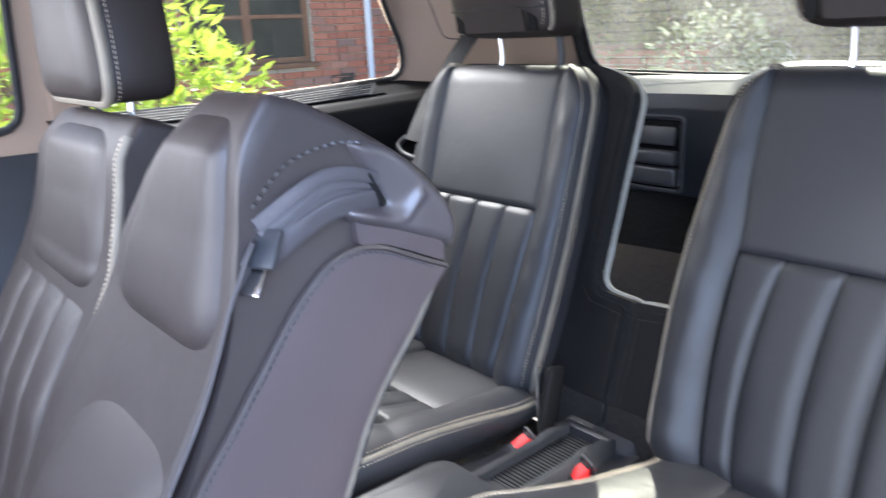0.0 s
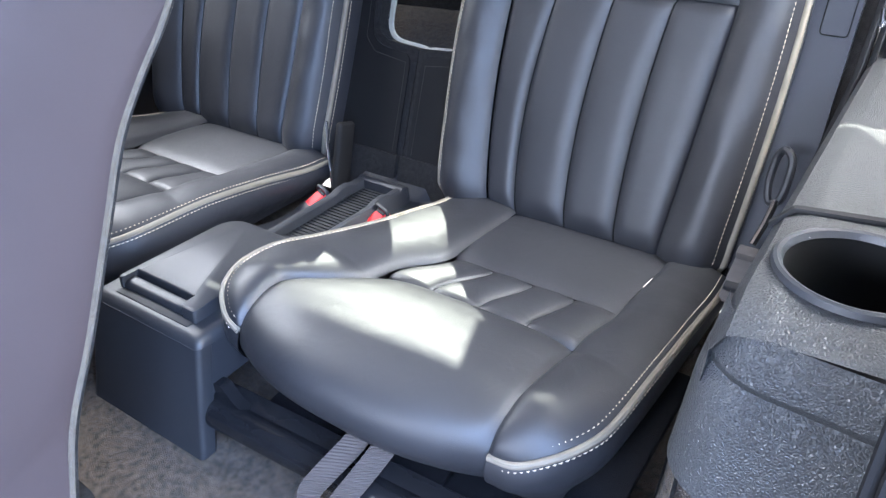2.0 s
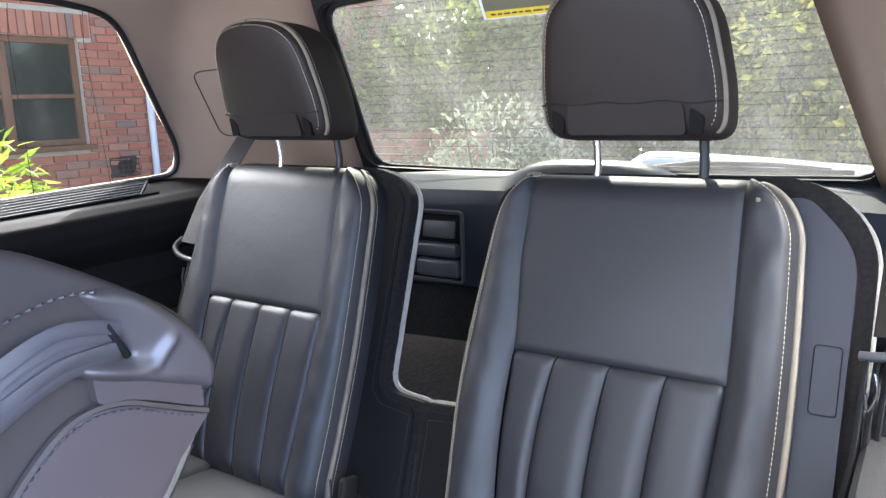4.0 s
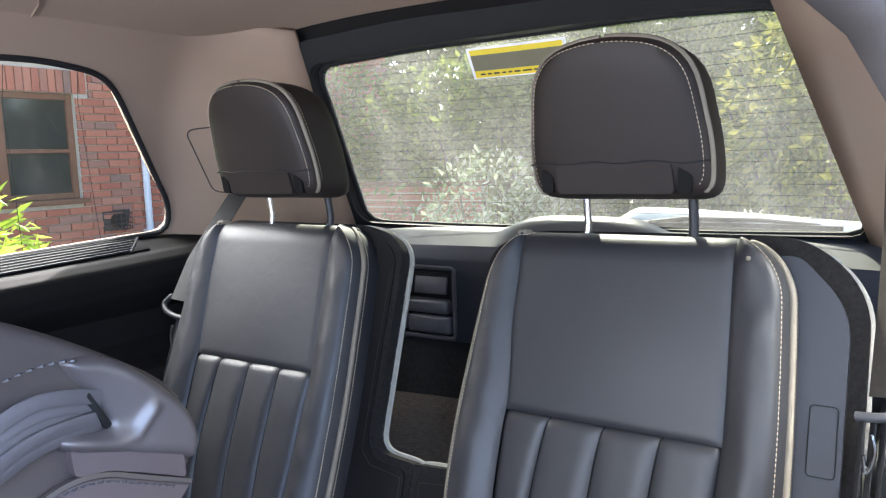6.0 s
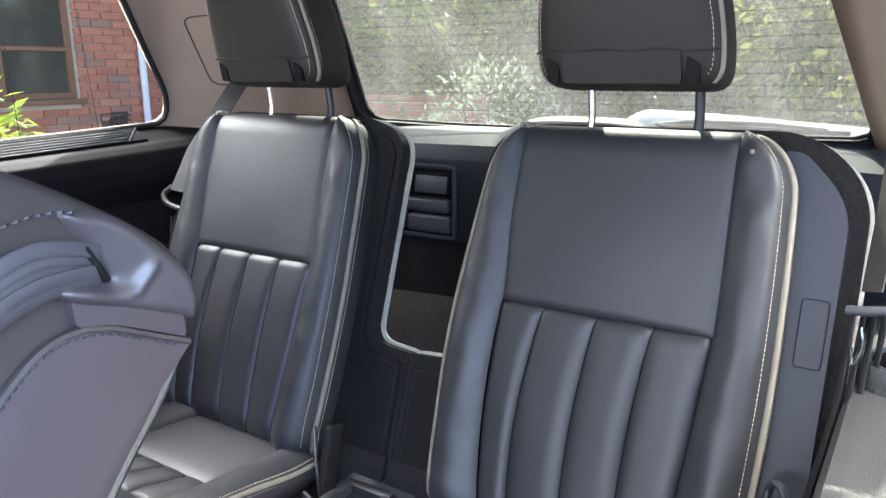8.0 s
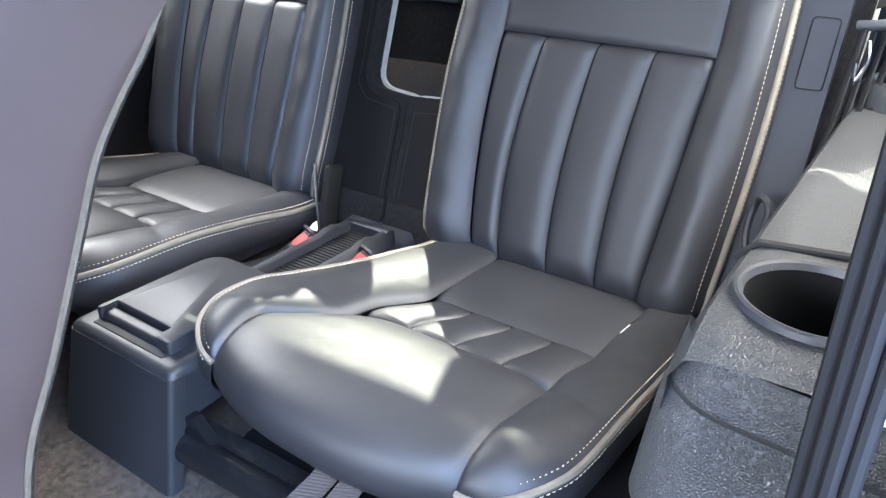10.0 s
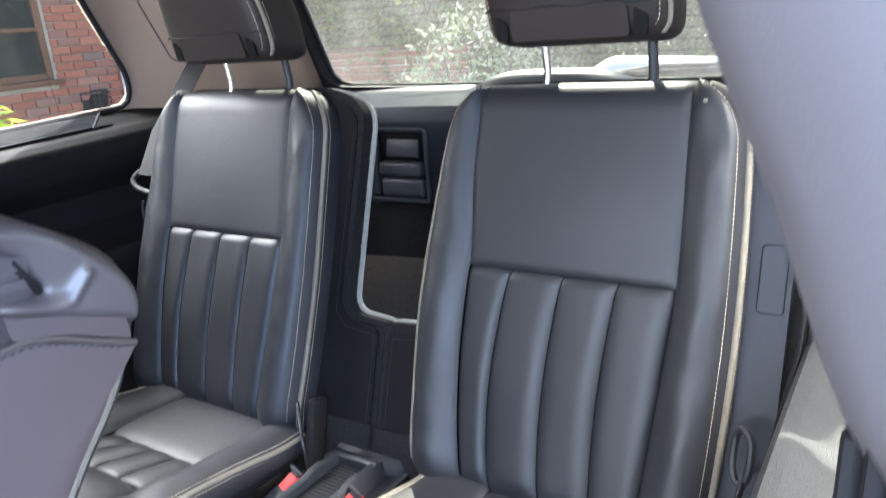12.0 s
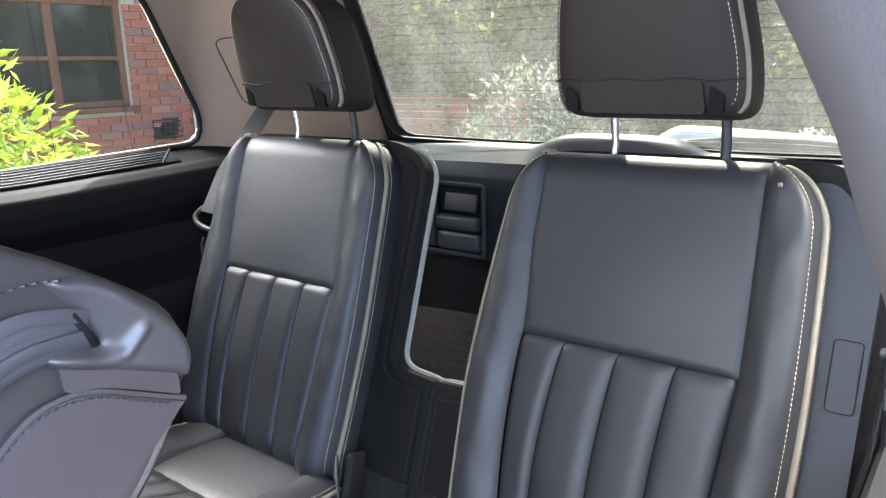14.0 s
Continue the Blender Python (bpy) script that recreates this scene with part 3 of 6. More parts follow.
def frame_ring(x0, x1, z0, z1, y, r, bm=None):
    loop = rounded([(x0, z0), (x1, z0), (x1, z1), (x0, z1)], 0.012, 4)
    return tube([(p[0], y, p[1]) for p in loop], r, 6, True, bm)


pull = part("tailgate_handle", frame_ring(-1.078, -0.902, 0.560, 0.728, 1.562, 0.0055), LIGHTENED_PLASTIC, gate, "black recessed pull handle in the tailgate trim")
pull.location.y = -0.024
part("backplate", rbox(-1.075, -0.905, 1.566, 1.580, 0.563, 0.725, 0.006), TRIM, pull)
# the recess's shade is put into a near-black block
part("recess", rbox(-1.030, -0.915, 1.5625, 1.570, 0.658, 0.716, 0.006), SHADE_SEAM_BLACK, pull)
part("insert", moved(rbox(-0.046, 0.046, -0.003, 0.003, -0.021, 0.021, 0.004), pose(-0.966, 1.560, 0.686, -12)), LIGHTENED_PLASTIC, pull, "grey inner wall of the recess")
part("grip", rbox(-1.032, -0.912, 1.543, 1.572, 0.620, 0.654, 0.009, 3), LIGHTENED_PLASTIC, pull)
part("lower_grip", rbox(-1.032, -0.910, 1.549, 1.574, 0.570, 0.614, 0.009, 3), LIGHTENED_PLASTIC, pull)
part("lever", rbox(-1.070, -1.038, 1.546, 1.572, 0.572, 0.712, 0.009, 3), LIGHTENED_PLASTIC, pull)
pad = part("tailgate_lining", grid(lambda u, v: (-1.30 + 0.74 * u, 1.580 - 0.20 * (-1.30 + 0.74 * u - GX) ** 2 - 0.003 * math.sin(u * 34) * math.sin(math.pi * v), 0.405 + 0.140 * v), 48, 8), CARPET_DARK)
tagged(pad, "soft black lower tailgate lining", "lining")

# outside of the tailgate: painted bulge and wiper
def bulge_fn(u, v):
    x = -0.66 + 0.60 * u
    rise = sstep(-0.66, -0.53, x) * (0.062 - 0.075 * max(0, x + 0.50) ** 1.25)
    return (x, 1.728 + 0.13 * v, 0.796 + max(0.0, rise) * math.sin(math.pi * min(1, 0.12 + v * 1.1)) ** 0.6)


bulge = part("tailgate_ledge", grid(bulge_fn, 48, 14), PAINT)
tagged(bulge, "silver painted bulge below the tailgate glass", "car body", kind="structure")
wiper = root("rear_wiper", "black rear wiper lying along the glass", "wiper")
part("wiper_arm", tube([(-0.50, 1.718, 0.828), (-0.42, 1.716, 0.838), (-0.27, 1.712, 0.838), (-0.16, 1.708, 0.831)], [0.006, 0.006, 0.005, 0.003], 8), RUBBER, wiper)
part("blade", strap([(-0.53, 1.702, 0.826), (-0.35, 1.703, 0.829), (-0.12, 1.700, 0.826)], 0.009, 0.004, (0, 0, 1)), RUBBER, wiper)
part("pivot", rbox(-0.53, -0.49, 1.71, 1.735, 0.808, 0.832, 0.006), RUBBER, wiper)

# warning label on the glass
sticker = root("warning_sticker", "yellow edged warning label on the tailgate glass", "sticker")


def label_patch(x0, x1, z0, z1, off):
    return grid(lambda u, v: on_rear((x0 + (x1 - x0) * u, z0 + (z1 - z0) * v), off), 10, 2)


part("film", label_patch(-0.806, -0.582, 1.148, 1.208, -0.001), FOIL, sticker)
part("panel", label_patch(-0.798, -0.590, 1.163, 1.193, -0.004), OLIVE, sticker, "olive grey middle of the label")
part("yellow_band", label_patch(-0.798, -0.590, 1.150, 1.163, -0.004), YELLOW, sticker)
part("yellow_band", label_patch(-0.798, -0.590, 1.193, 1.203, -0.004), YELLOW, sticker)
bars = bmesh.new()
rs = random.Random(4)
x = -0.785
while x < -0.61:
    w = rs.uniform(0.008, 0.022)
    join(bars, label_patch(x, x + w, 1.1545, 1.1575, -0.006))
    x += w + 0.005
part("text_bars", bars, INK, sticker, "small dark unreadable print")

# ---- rear seats ----
H = 0.622
TILT_S = math.atan(0.34)


def back_half(h):
    """Half width of the backrest at height h along it."""
    w = 0.212 + 0.013 * math.sin(math.pi * min(1, h / H))
    r = 0.085
    if h > H - r:
        k = (h - (H - r)) / r
        w -= r * (1 - math.sqrt(max(0, 1 - k * k))) * 0.86
    if h < 0.03:
        w -= 0.012 * (1 - h / 0.03) ** 2
    return w


def left_more(h):
    """The bolster towards the car's far side is broader."""
    return 0.006 + 0.018 * sstep(H, 0.22, h)


FLUTES_TOP = (-0.156, -0.085, -0.004, 0.076, 0.152)
FLUTES_LOW = (-0.132, -0.082, -0.004, 0.071, 0.127)
FLUTES_BOW = (-0.014, -0.021, -0.016, -0.013, 0.001)
SPLIT = 0.346


def seam_x(i, h):
    k = min(1, max(0, h / SPLIT))
    return FLUTES_LOW[i] + (FLUTES_TOP[i] - FLUTES_LOW[i]) * k + FLUTES_BOW[i] * math.sin(math.pi * k ** 0.9) ** 0.7


def inner_x(side, h):
    """Seam between panel and bolster."""
    if h < SPLIT:
        return seam_x(0 if side < 0 else 4, h)
    return -0.156 - 0.010 * sstep(SPLIT, 0.50, h) if side < 0 else 0.152 - 0.006 * sstep(SPLIT, H, h)


def back_pt(s, h, d):
    """Local place: s across, h along the back, d towards the sitter."""
    return Vector((s, -d * math.cos(TILT_S) + h * math.sin(TILT_S), h * math.cos(TILT_S) + d * math.sin(TILT_S)))


def back_depth(s, h):
    w = back_half(h) + (left_more(h) if s < 0 else 0)
    d = 0.0
    side = 1 if s > 0 else -1
    i_x = abs(inner_x(side, h))
    if abs(s) > i_x:
        k = (abs(s) - i_x) / max(0.01, w - i_x)
        d += 0.019 * math.sin(math.pi * min(1, k * 1.02)) ** 1.15 * (0.55 + 0.45 * sstep(0.55, 0.2, h))
        edge = max(0, (k - 0.72) / 0.28)
        d -= 0.022 * edge ** 2.2
        d += 0.0010 * noise.noise(Vector((s * 30, h * 26, 3.0))) * 3 * bump01((k - .55) / .45)
        # slanting wrinkles from use, strongest at shoulder height
        wr = math.sin((h + 0.55 * abs(s)) * 190 + 3.0 * noise.noise(Vector((s * 14, h * 10, 5.0))))
        d += 0.0011 * max(0.0, wr) ** 2 * math.exp(-((h - 0.47) / 0.055) ** 2) * math.exp(-((k - 0.55) / 0.30) ** 2)
    # crease beside each seam
    d -= 0.0030 * math.exp(-((abs(s) - i_x) / 0.0034) ** 2)
    # rounded top edge
    top = max(0, (h - (H - 0.045)) / 0.045)
    d -= 0.030 * (1 - math.sqrt(max(0, 1 - top * top)))
    # belly of the upper panel
    if h > SPLIT:
        d += 0.006 * bump01(s / 0.16) * bump01((h - 0.5) / 0.16)
    d -= 0.0035 * math.exp(-((h - SPLIT) / 0.0035) ** 2) if abs(s) < i_x else 0
    low = max(0, (0.05 - h) / 0.05)
    d -= 0.02 * low ** 2
    d += 0.0012 * noise.noise(Vector((s * 9, h * 9, 1.7)))
    return d


def flute_depth(i, s, h):
    a, b = seam_x(i, h), seam_x(i + 1, h)
    k = (s - a) / max(1e-5, b - a)
    d = back_depth(s, h)
    e = abs(2 * k - 1)
    # nearly flat across, with tight shoulders; fuller on the side towards the door
    full = 0.0085 * (1 - e ** 4.5) + 0.0022 * math.sin(math.pi * min(1, max(0, k))) * (2 * k - 1)
    d += (full - 0.0055) * sstep(0, 0.05, h) * (0.55 + 0.45 * sstep(SPLIT, SPLIT - 0.09, h))
    t = (SPLIT - h) / 0.018
    if t < 1:
        d -= 0.0035 * (1 - math.sqrt(max(0, 1 - (1 - max(0, t)) ** 2)))
    return d


THICK = 0.085


def build_seat(cx):
    seat = root("car_seat", "black leather rear seat with cream piping and fluted panels", "car seat", (cx, 0.932, 0.285), "third row seats")
    up = lambda s, h, d: back_pt(s, h, d)

    def panel(u, v):
        h = SPLIT + (H - SPLIT) * v
        s = inner_x(-1, h) + (inner_x(1, h) - inner_x(-1, h)) * u
        return up(s, h, back_depth(s, h))
    backrest = part("backrest", grid(panel, 44, 44), LEATHER, seat, "smooth upper leather panel")
    for i in range(4):
        def flute(u, v, i=i):
            h = SPLIT * v
            k = 0.5 - 0.5 * math.cos(math.pi * u)
            s = seam_x(i, h) + (seam_x(i + 1, h) - seam_x(i, h)) * k
            return up(s, h, flute_depth(i, s, h))
        part("flute", grid(flute, 22, 44), LEATHER, backrest)
    for i in range(1, 4):
        line = [(seam_x(i, SPLIT * k / 40), SPLIT * k / 40) for k in range(41)]
        part("seam", tube([up(s, h, flute_depth(i - 1, s, h) + 0.0003) for s, h in line], 0.0013, 6), SHADE_SEAM_BLACK, backrest, "dark stitched seam")
    for side in (-1, 1):
        def bolster(u, v, side=side):
            h = H * (1 - (1 - v) ** 1.5)
            a, b = inner_x(side, h), side * (back_half(h) + (left_more(h) if side < 0 else 0))
            if (b - a) * side < 0.012:
                b = a + side * 0.012
            s = a + (b - a) * u
            return up(s, h, back_depth(s, h))
        part("bolster", grid(bolster, 26, 80), LEATHER, backrest)

    # outer edge of the front, from low left over the top to low right
    def rim(off, dd=0.0):
        left, right = [], []
        for k in range(50):
            h = (H - 0.002) * (1 - (1 - k / 49) ** 2.2)
            w = max(back_half(h), abs(inner_x(1, h)) + 0.012) + off
            wl = w + left_more(h)
            left.append(up(-wl, h, back_depth(-wl + off, h) + dd))
            right.append(up(w, h, back_depth(w - off, h) + dd))
        return left, right
    l0, r0 = rim(0.0)
    topline = [up(s, H, back_depth(s, H)) for s in [l0[-1].x + (r0[-1].x - l0[-1].x) * i / 24 for i in range(1, 24)]]
    edge = l0 + topline + r0[::-1]
    n_back = Vector((0, math.cos(TILT_S), -math.sin(TILT_S)))

    def side_fn(u, v):
        p = edge[min(len(edge) - 1, int(round(u * (len(edge) - 1))))]
        out = Vector((p.x, 0, 0)).normalized() * 0.006 * math.sin(math.pi * v)
        return p + n_back * (THICK - 0.0) * v + out
    part("side_panel", grid(side_fn, len(edge) - 1, 8), LEATHER, backrest)
    for line in (l0, r0):
        sgn = 1 if line[0].x > 0 else -1
        part("piping", tube([p + Vector((sgn * 0.001, 0, 0)) - n_back * 0.001 for p in line], 0.0046, 10), CREAM, backrest)
        inner = []
        for k in range(50):
            h = (H - 0.002) * (1 - (1 - k / 49) ** 2.2)
            si = sgn * (max(back_half(h), abs(inner_x(1, h)) + 0.012) - 0.0095 + (left_more(h) if sgn < 0 else 0))
            inner.append(up(si, h, back_depth(si, h) + 0.0003))
        outer = [p + Vector((sgn * 0.0035, 0, 0)) + n_back * 0.0085 for p in line]
        for row, face in ((inner, -n_back), (outer, Vector((sgn, 0, 0)))):
            tagged(part("stitching", stitches(row, face), THREAD, backrest, "cream edge stitching"), kind="stuff")

    if cx > CX:
        part("stud", moved(rbox(-0.0028, 0.0028, -0.0014, 0.0014, -0.0028, 0.0028, 0.0012), Matrix.Translation(up(0.166, 0.588, back_depth(0.166, 0.588) + 0.0006))), CREAM, backrest, "tiny cream stud")
    # head restraint
    hr = part("head_restraint", hr_body(), LEATHER_HEAD, seat, "black leather head restraint with cream piping")
    hr.location.x = 0.023 if cx < CX else 0.0
    hr_extra(hr)
    for s in (-0.076, 0.082):
        part("post", tube([up(s, H - 0.03, -0.045), up(s, H + 0.02, -0.035), up(s, H + 0.14, 0.03)], 0.0058 if s < 0 else 0.0068, 12), STEEL if s < 0 else PLASTIC, hr, "chrome post" if s < 0 else "black sleeved post")
        part("post_collar", tube([up(s, H - 0.004, -0.045), up(s, H + 0.004, -0.045)], 0.011, 12), PLASTIC, hr)

    # cushion
    build_cushion(seat, 0.017 if cx < CX else 0.0)
    return seat


HR_Z = 0.655
HR_OUT = rounded([(-0.131, -0.018), (0.131, -0.018), (0.134, 0.045), (0.112, 0.175), (0.0, 0.196), (-0.112, 0.175), (-0.134, 0.045)],
                 [0.035, 0.035, 0.03, 0.065, 0.2, 0.065, 0.03], 6)


def hr_loop(scale_in, d, lift=0.0):
    c = Vector((0, 0.085))
    out = []
    for p in HR_OUT:
        q = c + (Vector(p) - c) * scale_in
        out.append(hr_pt(q.x, q.y + lift, d + 0.012 * bump01(q.x / .14)))
    return out


def hr_pt(s, z, d):
    """Head restraint frame: nearly upright, leaning a little forward."""
    base = back_pt(0, H, -0.045)
    lean = 0.10
    drop = 0.10 * (0.06 - d) * sstep(0.10, -0.01, z)
    return Vector((s * 0.950, base.y - 0.044 - d - 0.24 * (z - 0.05), base.z + 0.083 + z - drop))


def hr_body():
    ds = [(0.55, 0.058), (0.80, 0.0575), (0.92, 0.055), (0.975, 0.048), (1.0, 0.036), (1.008, 0.0), (0.995, -0.028), (0.96, -0.048), (0.90, -0.058), (0.75, -0.063), (0.4, -0.065)]
    return loft([hr_loop(k, d) for k, d in ds])


def hr_extra(hr):
    loop = hr_loop(0.992, 0.041)
    # piping all round but for the underside
    pts = resample(loop, 120, True)
    keep = [p for p in pts if p.z > min(q.z for q in pts) + 0.006]
    keep.sort(key=lambda p: -(math.atan2(p.x, -(p.z - hr_pt(0, .085, 0).z))))
    part("piping", tube(keep, 0.0040, 8), CREAM, hr)
    inner = [p + Vector((-p.x * 0.065, -0.0150, -(p.z - hr_pt(0, .085, 0).z) * 0.075)) for p in keep]
    outer = [p + Vector((p.x * 0.006, 0.0085, 0.001)) for p in keep]
    for row, face in ((inner, (0, -1, 0)), (outer, lambda p: (p.x, 0, 0.3))):
        tagged(part("stitching", stitches(row, face), THREAD, hr), kind="stuff")
    # lower flap with two notches
    part("flap", loft([[hr_pt(s, z, d) for s, z in rounded([(-0.084, 0.027), (0.084, 0.027), (0.086, -0.014), (-0.086, -0.014)], 0.008, 3)] for d in (0.03, 0.066, 0.0705)]), LEATHER_HEAD, hr)
    for sx in (-1, 1):
        slot = rounded([(sx * 0.101 - 0.009, 0.022), (sx * 0.101 + 0.009, 0.010), (sx * 0.101 + 0.006, -0.013), (sx * 0.101 - 0.012, -0.012)], 0.005, 3)
        # solid plug coloured near-black in place of the slot's shade
        part("notch", loft([[hr_pt(a, b, d) for a, b in slot] for d in (0.04, 0.0665)]), SHADE_SEAM_BLACK, hr, "post slot, its shade put into a near-black plug")
    part("seam", tube([hr_pt(-0.131 + 0.262 * i / 20, 0.028 + 0.002 * math.sin(i), 0.0690 - 0.014 * ((i - 10) / 10) ** 4) for i in range(21)], 0.0014, 6), RUBBER, hr)


PAD_LINE = [(-0.424, -0.044), (-0.446, -0.022), (-0.461, 0.004), (-0.458, 0.029), (-0.440, 0.047), (-0.405, 0.058), (-0.36, 0.062), (-0.31, 0.058), (-0.27, 0.047), (-0.243, 0.031), (-0.230, 0.014)]
PAD_CURVE = resample(spline([(0, *p) for p in PAD_LINE], 8), 73)
Y_PAD, Y_STRIP, Y_REAR = -0.238, -0.146, 0.02


def ramp(table, y):
    for (y0, a0), (y1, a1) in zip(table, table[1:]):
        if y <= y1:
            k = sstep(y0, y1, y)
            return a0 + (a1 - a0) * k
    return table[-1][1]


def seam_in(y):
    """Inboard seam of the middle panels; the pad flares towards the console."""
    return ramp([(-0.50, -0.209), (-0.40, -0.212), (-0.37, -0.210), (-0.235, -0.132), (-0.15, -0.092), (0.02, -0.088)], y)


def seam_out(y):
    return ramp([(-0.50, 0.126), (-0.35, 0.130), (-0.24, 0.131), (-0.15, 0.142), (0.02, 0.150)], y)


def mid_z(y):
    return 0.029 - 0.009 * sstep(Y_PAD, Y_STRIP, y) - 0.006 * sstep(Y_STRIP, Y_REAR, y)


RIM_OUT = [(0.127, -0.425, 0.016), (0.155, -0.424, 0.024), (0.184, -0.408, 0.035), (0.206, -0.380, 0.042), (0.217, -0.345, 0.046), (0.224, -0.25, 0.046), (0.227, -0.14, 0.032), (0.228, -0.045, 0.014), (0.226, 0.015, 0.008)]
RIM_IN = [(-0.210, -0.425, 0.020), (-0.234, -0.418, 0.032), (-0.260, -0.398, 0.044), (-0.277, -0.368, 0.050), (-0.283, -0.334, 0.052), (-0.276, -0.290, 0.052), (-0.252, -0.245, 0.049), (-0.229, -0.193, 0.044), (-0.212, -0.14, 0.038), (-0.205, -0.09, 0.030), (-0.200, -0.03, 0.018), (-0.198, 0.015, 0.012)]


def pad_pt(u, v):
    """The front pad, rolled over the front edge; u across, v from under the front to the rear seam."""
    c = PAD_CURVE[min(72, int(round(v * 72)))]
    a, d = seam_in(c.y), seam_out(c.y)
    e = abs(2 * u - 1)
    f = sstep(-0.30, -0.44, c.y)
    z = c.z - 0.010 * e ** 5 * (1 - f) - 0.004 * e ** 6
    return Vector((a + (d - a) * u, c.y + 0.036 * e ** 2.6 * f, z + 0.0010 * noise.noise(Vector((u * 5, c.y * 12, 2.0)))))


def build_cushion(seat, aside):
    """aside: how far the cushion sits beside the middle of the backrest."""
    flip = lambda p: Vector((p.x + aside, p.y, p.z))

    def front(u, v):
        u = 0.5 - 0.5 * math.cos(math.pi * (0.12 + 0.76 * u)) / math.cos(math.pi * 0.12)
        p = pad_pt(u, v)
        e = (1 - abs(2 * u - 1)) * 0.165
        p.z -= 0.0028 * math.exp(-(e / 0.005) ** 2)
        return flip(p)
    cushion = part("seat_cushion", grid(front, 60, 72), LEATHER, seat, "smooth front pad of the cushion")
    for i in range(4):
        def flute(u, v, i=i):
            k = 0.5 - 0.5 * math.cos(math.pi * u)
            y = Y_PAD - 0.016 + (Y_STRIP - Y_PAD + 0.016) * v
            a, d = seam_in(y), seam_out(y)
            z = mid_z(y) - 0.030 * max(0, 1 - v / 0.17) ** 2 + 0.010 * (math.sqrt(max(0, 1 - (2 * k - 1) ** 2)) - 0.62) * (0.45 + 0.55 * bump01(2 * v - 1) ** .35)
            z -= 0.004 * math.exp(-((1 - v) / 0.10) ** 2)
            return flip(Vector((a + (d - a) * (i + k) / 4, y, z)))
        part("flute", grid(flute, 16, 20), LEATHER, cushion)

    def strip(u, v):
        y = Y_STRIP + (Y_REAR - Y_STRIP) * v
        a, d = seam_in(y), seam_out(y)
        z = mid_z(y) + 0.007 * (bump01(2 * v - 1) ** .5 - .45) - 0.003 * abs(2 * u - 1) ** 8
        return flip(Vector((a + (d - a) * u, y, z)))
    part("rear_strip", grid(strip, 36, 16), LEATHER, cushion)

    for side, rim_line, name in ((1, RIM_OUT, seam_out), (-1, RIM_IN, seam_in)):
        # inner seam, over the front edge and back along the flutes
        low = rim_line[0][2]
        seam = [pad_pt(1.0 if side > 0 else 0.0, k / 72) for k in range(73)]
        first = next(k for k, p in enumerate(seam) if p.z >= low)
        inner = [p for p in seam[first:] if p.y < -0.262]
        inner += [Vector((name(y), y, mid_z(y) + 0.001)) for y in (-0.225, -0.20, -0.17, -0.146, -0.12, -0.08, -0.04, 0.015)]
        inner = resample(spline(inner, 3), 91)
        rim = resample(spline([inner[0]] + [Vector(p) for p in rim_line[1:]], 8), 91)

        def bolster(u, v, side=side, inner=inner, rim=rim):
            k = 90 * v ** 1.25
            i = min(89, int(k))
            q, o = inner[i].lerp(inner[i + 1], k - i), rim[i].lerp(rim[i + 1], k - i)
            d = o - q
            t = (inner[i + 1] - inner[i]) + (rim[i + 1] - rim[i])
            n = d.cross(t).normalized() if d.length > 1e-5 else Vector((0, -.7, .7))
            if n.z - n.y < 0:
                n = -n
            w = 1 - (1 - u) ** 1.15
            amp = min(0.015, 0.20 * d.length) * (1 - 0.35 * sstep(-0.2, 0.0, q.y))
            p = q + d * w + n * (amp * math.sin(math.pi * w ** 0.85) ** 0.8 - 0.0022 * math.exp(-(w * d.length / 0.005) ** 2))
            return flip(p + n * 0.0012 * noise.noise(p * 22))
        part("bolster", grid(bolster, 26, 96), LEATHER, cushion)

        def skirt(u, v, side=side, rim=rim):
            k = 90 * u ** 1.25
            i = min(89, int(k))
            q = rim[i].lerp(rim[i + 1], k - i)
            f = sstep(-0.36, -0.42, q.y)
            z0 = q.z
            out = 0.010 * math.sin(math.pi * min(1, v * 1.25)) - 0.026 * v * v
            return flip(Vector((q.x + side * out * (1 - f) * 1.0, q.y - out * f, z0 + (-0.048 - z0) * v)))
        part("skirt", grid(skirt, 84, 14), LEATHER, cushion)
        run = [p + Vector((side * 0.001, -0.001, -0.001)) for p in rim]
        part("piping", tube([flip(p) for p in run], 0.0040, 8), CREAM, cushion)
        rows = ([], [])
        for k, (p, q) in enumerate(zip(rim, inner)):
            if k < 3:
                continue
            d = (q - p).normalized()
            rows[0].append(flip(p + d * 0.0075 + Vector((0, -0.001, 0.0042))))
            f = sstep(-0.36, -0.42, p.y)
            rows[1].append(flip(p + Vector((side * 0.0032 * (1 - f), -0.0034 * f, -0.0085))))
        for row, face in zip(rows, ((side * .3, -0.2, 1), (side, -0.8, 0))):
            tagged(part("stitching", stitches(row, face), THREAD, cushion), kind="stuff")
    part("underside", grid(lambda u, v: (-0.2 + 0.38 * u, -0.385 + 0.40 * v, -0.045), 4, 4), PLASTIC, cushion)


near_seat = build_seat(-0.342)
far_seat = build_seat(-1.046)
near_seat["label"] = "black leather rear seat with cream piping, sunlit cushion"

